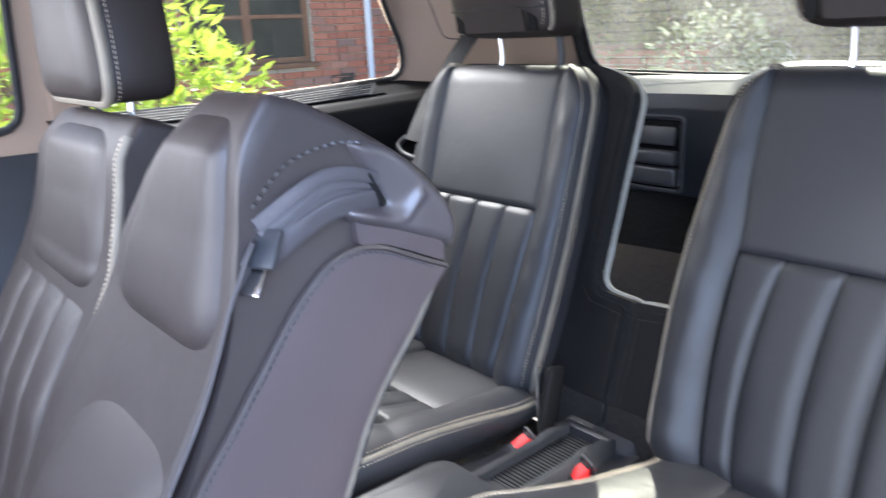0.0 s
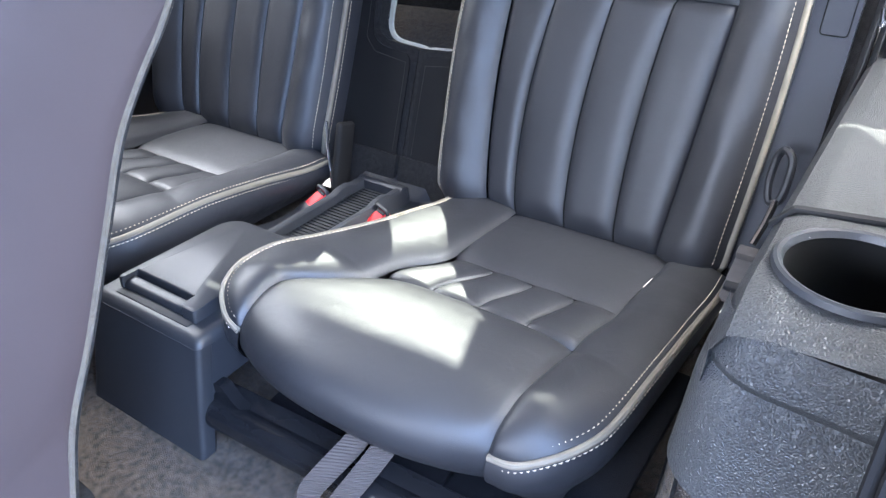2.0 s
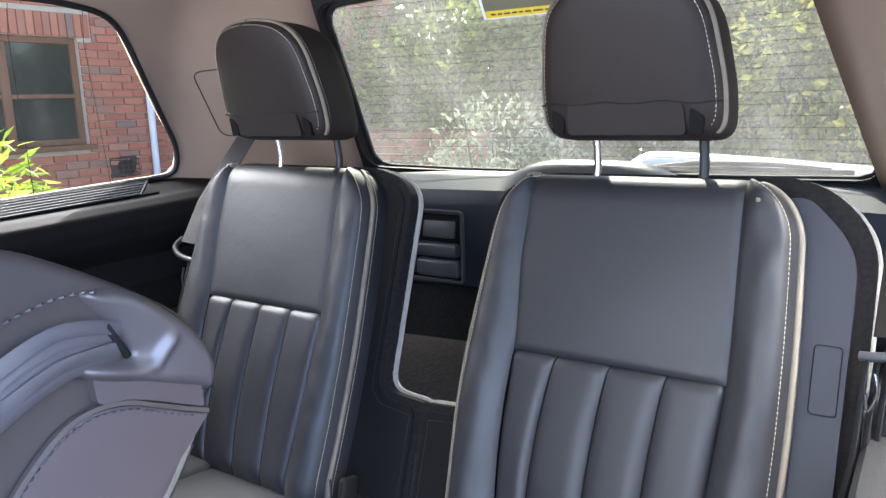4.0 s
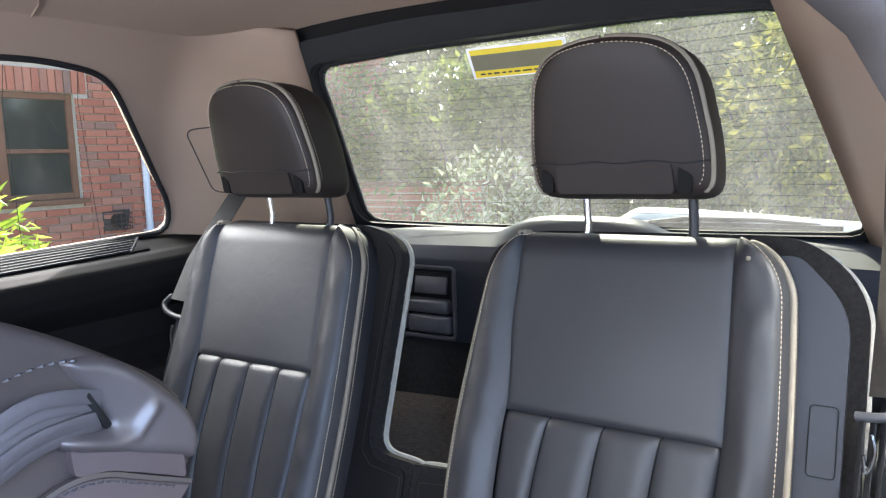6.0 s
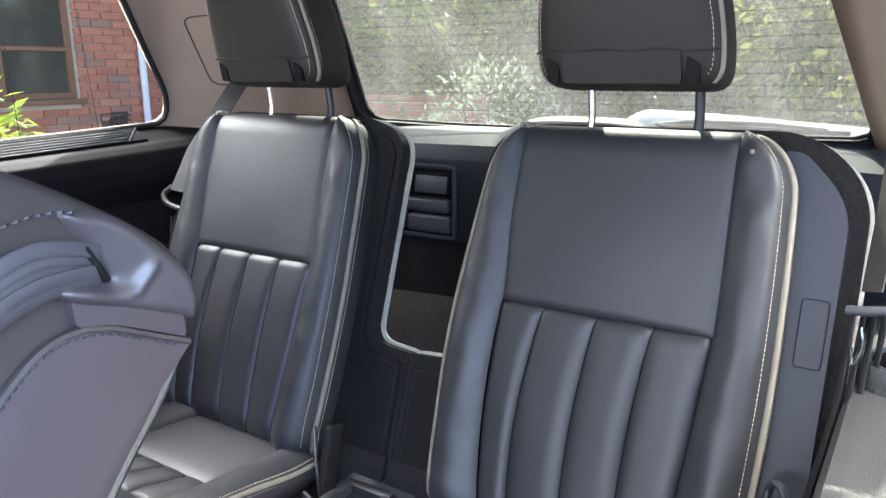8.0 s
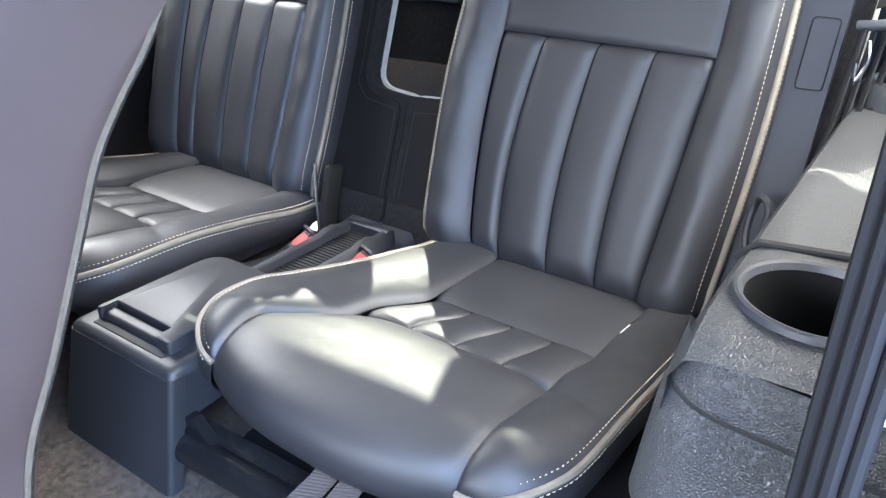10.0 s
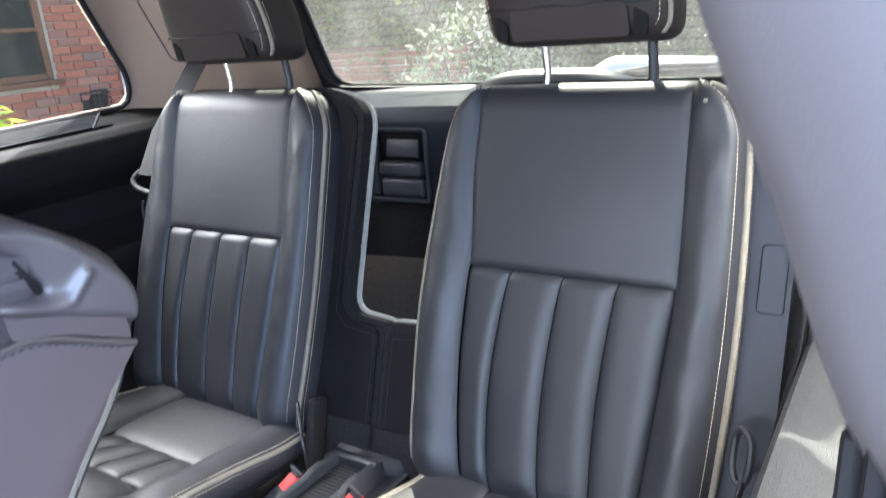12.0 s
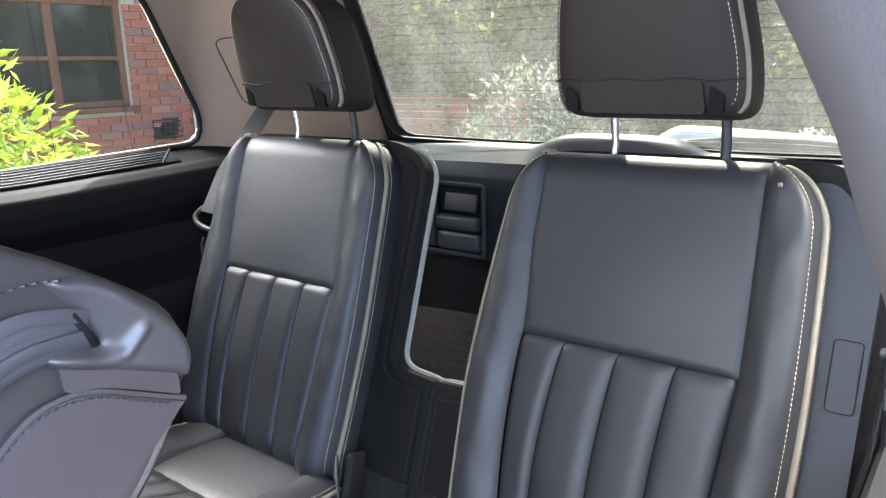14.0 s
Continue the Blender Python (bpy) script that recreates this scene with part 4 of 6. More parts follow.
# ---- carpeted boards behind the rear seats ----


def board(mirror):
    """Back board with an L-shaped inboard wing, in the plane of the seat back."""
    mx = (lambda x: 2 * CX - x) if mirror else (lambda x: x)
    base = Vector((0, 0.932, 0.285))
    outline = rounded([(-0.040, 0.02), (-0.040, 0.565), (-0.115, 0.635), (-0.52, 0.632), (-0.597, 0.60), (-0.597, 0.232), (-0.686, 0.226), (-0.686, -0.02), (-0.60, -0.03), (-0.10, -0.03)],
                      [0.02, 0.09, 0.09, 0.05, 0.06, 0.035, 0.006, 0.01, 0.02, 0.03], 6)
    place = lambda p, d: base + Vector((mx(p[0]), 0, 0)) + back_pt(0, p[1], d)
    return outline, place


for mirrored in (False, True):
    outline, place = board(mirrored)
    thing = root("seat_back_board", "charcoal carpeted backing board behind the rear seat", "seat back", group="seat back boards")
    bm = loft([[place(p, d) for p in outline] for d in (-0.062, -0.066, -0.100)])
    part("board", bm, CARPET_DARK, thing)
    edge_pts = [place(p, -0.094) for p in resample([(*q, 0) for q in outline], 220, True)]
    hairs = bmesh.new()
    rs = random.Random(7 + mirrored)
    cen = sum(edge_pts, Vector()) / len(edge_pts)
    for k, p in enumerate(edge_pts):
        if edge_pts[k].z < 0.40 and not mirrored:
            continue
        for _ in range(16):
            q = p.lerp(edge_pts[(k + 1) % len(edge_pts)], rs.random()) + Vector((0, rs.uniform(-.010, .004), 0))
            a, b = edge_pts[k - 1], edge_pts[(k + 1) % len(edge_pts)]
            t = (b - a).normalized()
            nrm = t.cross(Vector((0, math.cos(TILT_S), -math.sin(TILT_S)))).normalized()
            if nrm.dot(p - cen) < 0:
                nrm = -nrm
            tip = q + nrm * rs.uniform(.0015, .0045) + Vector((rs.uniform(-.002, .002), rs.uniform(-.003, .001), rs.uniform(-.002, .002)))
            w = t * 0.0007
            va, vb, vc = hairs.verts.new(q - w), hairs.verts.new(q + w), hairs.verts.new(tip)
            hairs.faces.new((va, vb, vc))
    # sunlight along the edge is partly in the pile's raised colour
    fz = part("carpet_edge", hairs, PILE, thing, "frayed pale carpet edge")
    part("edge_roll", tube([p for p in edge_pts], 0.0058, 6, True), PILE, thing)
    # front facing lining with a stitched line
    inner = rounded([(-0.675, 0.02), (-0.675, 0.215), (-0.586, 0.220), (-0.586, 0.58), (-0.54, 0.61), (-0.54, 0.02)], [0.01, 0.02, 0.05, 0.03, 0.02, 0.01], 5)
    part("lining", loft([[place(p, d) for p in inner] for d in (-0.058, -0.0605)]), TRIM, thing)
    part("lining_stitch", stitches([place(p, -0.058) for p in ((-0.667, 0.05), (-0.667, 0.20), (-0.60, 0.208), (-0.578, 0.23), (-0.578, 0.55))], (0, -1, 0.3), 0.004, 0.003, 0.0004), BELT_GREY, thing)
    part("carpet_foot", loft([[place(p, d) for p in ((-0.683, -0.03), (-0.683, 0.045), (-0.58, 0.045), (-0.58, -0.03))] for d in (-0.050, -0.058)]), CARPET_DARK, thing)

# slate side plate of the near backrest
plate_line = rounded([(-0.150, 0.02), (-0.062, 0.02), (-0.060, 0.540), (-0.122, 0.604), (-0.150, 0.604)], [0.01, 0.02, 0.085, 0.06, 0.01], 7)
plate = part("seat_side_plate", loft([[Vector((x, 0.932, 0.285)) + back_pt(0, h, d) for x, h in plate_line] for d in (-0.062, -0.048, -0.046)]), SLATE)
tagged(plate, "slate grey plastic side plate beside the backrest", "seat trim")
lb = loft([[Vector((x, 0.932, 0.285)) + back_pt(0, h, d - 0.0515) for x, h in rounded([(-0.098, 0.33), (-0.068, 0.33), (-0.068, 0.415), (-0.098, 0.415)], 0.006, 4)] for d in (0.0035, 0.0062)])
lab = part("side_plate_cover", lb, SLATE)
part("cover_joint", tube([Vector((x, 0.932, 0.285)) + back_pt(0, h, -0.0445) for x, h in rounded([(-0.099, 0.329), (-0.067, 0.329), (-0.067, 0.416), (-0.099, 0.416)], 0.006, 4)], 0.0006, 6, True), SHADE_SEAM_BLACK, lab)
tagged(lab, "small rectangular cover set in the side plate", "cover")

# ---- console between the rear seats ----
console = root("centre_console", "black plastic centre console with lidded storage and tray", "console", (CX, 0.48, FLOOR))
OX = -0.012
SHELL = ((0.0, 0.113, -0.037), (0.08, 0.108, -0.019), (0.148, 0.1035, -0.003))
front_panel = loft([[(OX + sx, sy, z) for sx, sy in rounded([(-w, y0), (w, y0), (w, y0 + .022), (-w, y0 + .022)], [0.008, 0.008, 0.002, 0.002], 5)] for z, w, y0 in SHELL])
part("front_panel", front_panel, PLASTIC, console)
ARCH_CUT = [(-0.020, 0.0), (-0.026, 0.0), (-0.010, 0.08), (0.006, 0.148), (0.20, 0.148), (0.20, 0.088), (0.060, 0.090), (0.030, 0.089), (0.010, 0.084), (-0.004, 0.072), (-0.011, 0.055), (-0.015, 0.03)]
PLAIN = [(-0.026, 0.0), (-0.010, 0.08), (0.006, 0.148), (0.20, 0.148), (0.20, 0.0)]
for sx, line in ((1, ARCH_CUT), (-1, PLAIN)):
    part("side_panel", loft([[(OX + sx * (0.1125 - 0.064 * z - d), y, z) for y, z in line] for d in (0.0, 0.007)]), PLASTIC, console)
part("top_panel", loft([[(OX + sx, sy, z) for sx, sy in rounded([(-w, y0), (w, y0), (w, 0.21), (-w, 0.21)], [0.010, 0.010, 0.01, 0.01], 5)] for z, w, y0 in ((0.146, 0.1037, -0.0032), (0.153, 0.1025, -0.001), (0.158, 0.0985, 0.003), (0.1605, 0.093, 0.009))]), PLASTIC, console)
rear = loft([[(sx, y, sz) for sx, sz in ((-0.092, 0.0), (0.092, 0.0), (0.090, h - .01), (0.084, h), (-0.084, h), (-0.090, h - .01))] for y, h in ((0.2, 0.150), (0.30, 0.132), (0.44, 0.125), (0.53, 0.125), (0.56, 0.14), (0.60, 0.15))])
part("tunnel", rear, PLASTIC, console)
lid_line = rounded([(-0.074, 0.022), (-0.066, 0.022), (-0.066, 0.046), (0.050, 0.046), (0.050, 0.022), (0.074, 0.022), (0.068, 0.215), (-0.068, 0.215)], [0.004, 0.003, 0.004, 0.004, 0.003, 0.005, 0.035, 0.035], 5)
lid = loft([[(OX + sx * k, 0.12 + (sy - 0.12) * k, z) for sx, sy in lid_line] for z, k in ((0.158, 1), (0.173, 1), (0.1775, 0.99), (0.179, 0.965))])
lid_ob = part("lid", lid, PLASTIC, console, "grained black lid")
part("lid_catch", loft([[(OX + x, y, z) for y, z in rounded([(0.022, 0.162), (0.026, 0.172), (0.040, 0.174), (0.044, 0.162)], 0.004, 4)] for x in (-0.063, 0.047)]), PLASTIC, lid_ob, "grip bar")
part("lid_slot", rbox(OX - 0.070, OX + 0.070, 0.012, 0.046, 0.157, 0.1622, 0.002), RUBBER, lid_ob)
tray = bmesh.new()
for sx in (-1, 1):
    loft([[(sx * a, y, z) for a, z in ((0.030, h - 0.018), (0.032, h - 0.002), (0.036, h), (0.043, h), (0.047, h - 0.004), (0.058, h - 0.045))] for y, h in ((0.22, 0.152), (0.30, 0.153), (0.385, 0.153), (0.40, 0.158), (0.42, 0.158), (0.435, 0.153), (0.47, 0.153))], bm=tray)
loft([[(x, y, z) for y, z in ((0.455, 0.135), (0.457, 0.151), (0.461, 0.154), (0.468, 0.154), (0.478, 0.148), (0.485, 0.10))] for x in (-0.046, -0.02, 0.02, 0.046)], bm=tray)
part("tray", tray, PLASTIC, console)
part("tray_mat", rbox(-0.031, 0.031, 0.225, 0.458, 0.132, 0.137, 0.001, 1), RUBBER, console, "ribbed rubber tray mat")
ribs = bmesh.new()
for k in range(28):
    rbox(-0.029, 0.029, 0.232 + 0.008 * k, 0.236 + 0.008 * k, 0.136, 0.139, 0, 1, ribs)
tagged(part("mat_ribs", ribs, RUBBER, console), kind="stuff")
hump = loft([[(w * sx, y, z) for sx, z in ((-1, 0.0), (-1, h * .72), (-.92, h * .92), (-.75, h), (.75, h), (.92, h * .92), (1, h * .72), (1, 0.0))] for y, w, h in ((0.470, 0.074, 0.120), (0.50, 0.086, 0.142), (0.54, 0.088, 0.150), (0.60, 0.088, 0.152))])
part("rear_hump", hump, PLASTIC, console)

for sx in (-1, 1):
    bk = root("belt_buckle", "red seat belt release button in a black housing", "belt buckle", (CX + sx * 0.062, 0.868, 0.274), "belt buckles")
    bk.rotation_euler, bk.scale = (radians(-62), radians(8), radians(-16)), (0.74, 0.85, 0.95)
    part("housing", loft([[(x, y, z) for x, y in rounded([(-0.0165, -0.011), (0.0165, -0.011), (0.0165, 0.011), (-0.0165, 0.011)], 0.006, 4)] for z in (-0.070, -0.036, -0.032)]), PLASTIC, bk)
    part("button", loft([[(x * k, y * k + 0.002, z) for x, y in rounded([(-0.0135, -0.010), (0.0135, -0.010), (0.0135, 0.007), (-0.0135, 0.007)], 0.005, 4)] for z, k in ((-0.040, 1.1), (-0.010, 1.1), (0.006, 1.0), (0.0085, 0.8))]), RED, bk, "bright red button")
    part("button_face", loft([[(x, y, z) for x, z in rounded([(-0.0125, -0.036), (0.0125, -0.036), (0.0125, 0.004), (-0.0125, 0.004)], 0.004, 3)] for y in (0.0125, 0.0105)]), RED, bk)
    part("slot", rbox(-0.012, 0.012, -0.010, -0.006, -0.004, 0.0022, 0.001, 1), RUBBER, bk)
    rim = [(x, y, 0.004 - 0.35 * (y + 0.012)) for x, y in rounded([(-0.019, -0.015), (0.019, -0.015), (0.019, 0.013), (-0.019, 0.013)], 0.007, 4)]
    part("shroud", tube(rim, 0.0034, 8, True), PLASTIC, bk)

# levers beside the inboard hinges
for cxs in (-0.775, ):
    lev = root("folding_hinge", "black seat hinge with a bright metal edge", "hinge", (cxs, 0.93, 0.30))
    part("bracket", moved(rbox(0.003, 0.017, -0.014, 0.026, -0.09, 0.074, 0.0065, 3), pose(0, 0, 0, -15)), TRIM, lev)
    part("metal_edge", tube([(0.014, -0.026, -0.06), (0.010, -0.024, 0.02), (0.008, -0.020, 0.085)], 0.0026, 6), STEEL, lev)

# ---- seat frame bar and release strap under the near cushion ----
bar = root("seat_frame_bar", "black steel tube of the seat frame under the cushion", "seat frame")
part("tube", tube([(-0.612, 0.482, 0.182), (-0.40, 0.492, 0.178), (-0.08, 0.508, 0.172)], 0.021, 18), GLOSSY, bar)
part("bracket", loft([[(x, y, z) for x, z in rounded([(-0.605, 0.190), (-0.600, 0.222), (-0.580, 0.226), (-0.560, 0.205), (-0.52, 0.192)], 0.006, 3)] for y in (0.486, 0.502)]), GLOSSY, bar)
part("flange", strap([(-0.59, 0.500, 0.200), (-0.35, 0.510, 0.196), (-0.08, 0.524, 0.190)], 0.030, 0.003, (0, 1, 0.25)), GLOSSY, bar)
# plate and flaps carry the underseat shade as colour
part("plate", rbox(-0.57, -0.12, 0.545, 0.90, 0.146, 0.158, 0.004), UNDER, bar)
for x0, x1 in ((-0.565, -0.30), (-0.295, -0.125)):
    part("flap", moved(rbox(x0, x1, -0.03, 0.04, -0.004, 0.004, 0.003), pose(0, 0.57, 0.166, 6)), UNDER, bar)
loop_pts = spline([(-0.366, 0.512, 0.264), (-0.372, 0.496, 0.244), (-0.391, 0.458, 0.212), (-0.401, 0.446, 0.192), (-0.392, 0.440, 0.178), (-0.372, 0.444, 0.182), (-0.356, 0.462, 0.208), (-0.338, 0.496, 0.246), (-0.332, 0.512, 0.264)], 8)
ps = root("pull_strap", "grey ribbed webbing pull strap hanging under the cushion", "strap")
turn = [Vector((0.88, 0.45, 0.12)).lerp(Vector((0.70, 0.68, 0.1)), i / (len(loop_pts) - 1)) for i in range(len(loop_pts))]
part("webbing", strap(loop_pts, 0.026, 0.0018, turn), RIBBED, ps)

# ---- near side trim: armrest, cup holders ----
ARM = [(0.150, 0.690), (0.128, 0.672), (0.112, 0.62), (0.100, 0.583), (0.085, 0.572), (-0.015, 0.570), (-0.030, 0.565), (-0.038, 0.550), (-0.040, 0.47), (-0.045, 0.30), (-0.05, 0.13)]


def arm_fn(u, v):
    y = 0.475 + 1.13 * u
    k = v * (len(ARM) - 1)
    i = min(len(ARM) - 2, int(k))
    a, b = ARM[i], ARM[i + 1]
    x, z = a[0] + (b[0] - a[0]) * (k - i), a[1] + (b[1] - a[1]) * (k - i)
    # nose falls away at the front
    f = max(0, (0.05 - u) / 0.05)
    z -= 0.018 * f * f * (1 if v < .75 else 0)
    x -= 1.5 * max(0, y - 1.3) ** 2 if v < .4 else 0
    return (x, y, z)


NEAR_CUP, FAR_CUP, CUP_R = (0.028, 0.555), (0.030, 1.125), 0.049
BOSS = 0.026     # the rear cup stands in a raised collar


def cut_cups(bm):
    """Opens the armrest where the cup holders sit."""
    gone = [f for f in bm.faces if abs(f.calc_center_median().z - 0.572) < 0.03 and any(math.hypot(f.calc_center_median().x - c[0], f.calc_center_median().y - c[1]) < CUP_R for c in (NEAR_CUP, FAR_CUP))]
    bmesh.ops.delete(bm, geom=gone, context="FACES")
    return bm


arm = part("wall_armrest", cut_cups(grid(arm_fn, 260, 140)), GRAINED)
tagged(arm, "grained dark grey side trim with a moulded armrest", "side trim", kind="structure")


def nose_fn(u, v):
    # rounded front of the armrest, down to the carpet
    prof = [(0.475, 0.555), (0.466, 0.540), (0.462, 0.527), (0.467, 0.520), (0.456, 0.505), (0.446, 0.47), (0.440, 0.44)]
    k = v * (len(prof) - 1)
    i = min(len(prof) - 2, int(k))
    y, z = (prof[i][j] + (prof[i + 1][j] - prof[i][j]) * (k - i) for j in (0, 1))
    ang = math.pi * 0.5 * min(1, u / 0.3) if u < .3 else math.pi / 2
    x0 = -0.040 - 0.012 * v
    if u < 0.3:
        x = x0 + 0.045 * (1 - math.cos(ang))
        y = y + 0.045 * (1 - math.sin(ang))
    else:
        x = x0 + 0.045 + (u - 0.3) / 0.7 * 0.14
    return (x, y, z - 0.25 * (x - x0) * (0.2 + .2 * v))


nose = part("trim_armrest_front", grid(nose_fn, 50, 40), GRAINED)
tagged(nose, "pebble-grained rounded front of the armrest", "side trim", kind="structure")
kick = part("trim_kick_panel", grid(lambda u, v: (-0.052 + 0.20 * u - 0.02 * v, 0.452 - 0.03 * u + 0.06 * (1 - u) ** 3 - 0.02 * v, 0.445 - 0.32 * v), 20, 20), CARPET)
tagged(kick, "grey carpeted kick panel below the armrest", "side trim", kind="structure")
inner_kick = part("trim_wheel_arch", grid(lambda u, v: (-0.050 - 0.01 * math.sin(math.pi * v), 0.50 + 0.6 * u, 0.46 - 0.33 * v), 16, 12), CARPET_DARK)
tagged(inner_kick, "dark carpeted wheel arch side beside the seat", "side trim", kind="structure")

for (x, y), lab in ((NEAR_CUP, "near"), (FAR_CUP, "far")):
    cup = root("cup_holder", "round black cup holder with a pale grained rim", "cup holder", (x, y, 0.572 + (BOSS if lab == "far" else 0)), "cup holders")
    n = 48
    ring = lambda r, z: [(r * math.cos(k * math.tau / n), r * math.sin(k * math.tau / n), z) for k in range(n)]
    part("rim", loft([ring(CUP_R + 0.005, -0.003), ring(CUP_R + 0.004, 0.0012), ring(CUP_R + 0.002, 0.0025), ring(CUP_R - 0.0005, 0.0015), ring(CUP_R - 0.003, -0.004)], caps=False), SILL, cup)
    if lab == "far":
        part("collar", loft([ring(CUP_R + 0.015, -BOSS - 0.004), ring(CUP_R + 0.0135, -0.012), ring(CUP_R + 0.011, -0.004), ring(CUP_R + 0.007, 0.0005), ring(CUP_R + 0.003, -0.001)], caps=False), GRAINED, cup, "raised grained collar")
    # shade inside the cup is put into its near-black colour
    part("cup", loft([ring(CUP_R - 0.003, -0.003), ring(CUP_R - 0.004, -0.06), ring(CUP_R - 0.010, -0.066), ring(0.005, -0.067)], caps=False), SHADE_SEAM_BLACK, cup)
part("trim_armrest_seam", strap([(-0.040, 0.620, 0.555), (-0.026, 0.622, 0.5705), (0.03, 0.628, 0.5735), (0.088, 0.636, 0.5745)], 0.007, 0.003, (0, 1, 0)), RUBBER)
tagged(bpy.data.objects["trim_armrest_seam"], "dark rubber joint across the armrest", "trim", kind="structure")

# near side quarter panel with its window, pillar and belt
wall_right = side_walls(1)
window_4 = root("window_4", "near rear quarter window with rubber seal", "window", kind="structure")
g = part("pane", pane(QUARTER, -0.012, on_near_wall), GLASS_SIDE, window_4)
g.visible_shadow = False
part("window_seal", seal(QUARTER, 0.002, 0.0085, True, on_near_wall), RUBBER, window_4)

PILLAR = ((0.868, 0.064), (0.874, 0.057), (0.885, 0.051), (0.897, 0.046), (0.913, 0.0405), (0.93, 0.035), (0.947, 0.0275), (0.963, 0.0215), (0.98, 0.0155), (0.995, 0.008), (1.01, 0.000), (1.022, -0.012), (1.036, -0.030), (1.06, -0.062), (1.12, -0.12), (1.20, -0.19), (1.30, -0.27))
pillar = part("wall_pillar", loft([[(x0, 0.300, z), (x0 + .010, 0.285, z), (x0 + 0.05, 0.272, z), (0.25, 0.272, z), (0.25, 0.46, z), (max(0.135, x0 + .10), 0.46, z), (x0 + .035, 0.36, z), (x0 + .006, 0.318, z)] for z, x0 in PILLAR]), PALE)
pillar_foot = part("trim_pillar_foot", loft([[(x0, 0.302, z), (x0 + 0.05, 0.276, z), (0.25, 0.276, z), (0.25, 0.45, z), (0.13, 0.45, z), (x0 + .035, 0.36, z)] for z, x0 in ((0.13, 0.105), (0.40, 0.095), (0.60, 0.088), (0.80, 0.084), (0.866, 0.075))]), TRIM)
tagged(pillar_foot, "black trim at the foot of the door pillar", "pillar trim", kind="structure")
tagged(pillar, "pale grey pillar trim beside the open door", "pillar trim", kind="structure")
door_seal = root("door_seal", "black ribbed rubber door seal along the pillar", "door seal")
SEAL_RUN = spline([(0.066, 0.318, 0.25), (0.058, 0.312, 0.42), (0.0535, 0.306, 0.58), (0.0515, 0.302, 0.70), (0.0510, 0.300, 0.80), (0.0530, 0.298, 0.882)], 6)
for dx, dy, r in ((0.000, 0.004, 0.0028), (0.0045, -0.001, 0.0026), (0.0095, -0.004, 0.0032), (0.0150, -0.006, 0.0028)):
    part("lip", tube([p + Vector((dx, dy, 0)) for p in SEAL_RUN], r, 8), RUBBER, door_seal)
part("carrier", strap([p + Vector((0.008, 0.003, 0)) for p in SEAL_RUN], 0.019, 0.004, (1, -0.35, 0)), PLASTIC, door_seal)

for sgn, name in ((1, "near"), (-1, "far")):
    f = (lambda p: p) if sgn > 0 else mirror_x
    e = 0.022 if sgn > 0 else 0.0
    mat = BELT_GREY if sgn > 0 else BELT
    sb = root("seat_belt", "faded grey seat belt running down from the pillar guide" if sgn > 0 else "black seat belt running down from the pillar guide", "seat belt", group="rear seat belts")
    run = [(-0.022, 1.21, 0.985), (-0.020, 1.18, 0.873), (-0.022, 1.15, 0.77), (-0.025, 1.118, 0.682)] if sgn > 0 else [f(p) for p in ((-0.045, 1.30, 0.93), (-0.05, 1.24, 0.872), (-0.056, 1.15, 0.78), (-0.062, 1.095, 0.70))]
    part("webbing", strap(run, 0.044, 0.0016, (0.50 if sgn > 0 else -0.85, -0.87 if sgn > 0 else -0.5, 0)), mat, sb)
    # near bar is lighter than the far one: sunlight put into its colour
    part("guide", tube(spline([*(f((gx + e, gy, gz)) for gx, gy, gz in ((-0.070, 1.100, 0.660), (-0.045, 1.095, 0.664), (-0.01, 1.097, 0.672), (0.012, 1.108, 0.686), (0.012, 1.130, 0.70)))], 4), 0.0062, 10), LIGHTENED_PLASTIC if sgn > 0 else PLASTIC, sb, "belt guide bar")
    part("clip", tube(spline([f((-0.052 + e, 1.078, 0.648)), f((-0.048 + e, 1.075, 0.625)), f((-0.056 + e, 1.073, 0.602)), f((-0.060 + e, 1.075, 0.622))], 4), 0.0028, 8), STEEL if sgn > 0 else PLASTIC, sb)
    for k in range(4):
        dx = 0.011 * k + e
        part("lower_webbing", strap([f((-0.062 + dx, 1.098 + 0.006 * k, 0.665)), f((-0.066 + dx, 1.05 + 0.006 * k, 0.55)), f((-0.082 + dx, 1.00 + 0.006 * k, 0.44))], 0.009, 0.0016, (0.6 * sgn, -0.7, 0)), BELT, sb)
anchor = root("belt_anchor", "dark belt anchor loop and bright tongue beside the near seat", "belt anchor")
part("loop", tube(spline([(-0.098, 0.990, 0.455), (-0.088, 0.983, 0.468), (-0.078, 0.975, 0.455), (-0.080, 0.962, 0.415), (-0.092, 0.965, 0.405), (-0.099, 0.975, 0.425)], 4, True), 0.0048, 8, True), PLASTIC, anchor)
part("stalk", tube([(-0.084, 0.960, 0.412), (-0.088, 0.945, 0.385), (-0.094, 0.93, 0.362)], 0.0042, 8), STEEL, anchor)
part("tongue_plate", moved(rbox(-0.014, 0.014, -0.008, 0.008, -0.006, 0.006, 0.003), pose(-0.094, 0.922, 0.352, 20)), WEBBING, anchor)
part("anchor_strap", strap([(-0.094, 0.925, 0.350), (-0.097, 0.905, 0.325), (-0.100, 0.89, 0.295)], 0.026, 0.003, (1, 0.1, 0)), WEBBING, anchor)
part("bolt", moved(rbox(-0.013, 0.013, -0.006, 0.006, -0.005, 0.005, 0.003), pose(-0.098, 0.898, 0.315, 20)), PLASTIC, anchor)

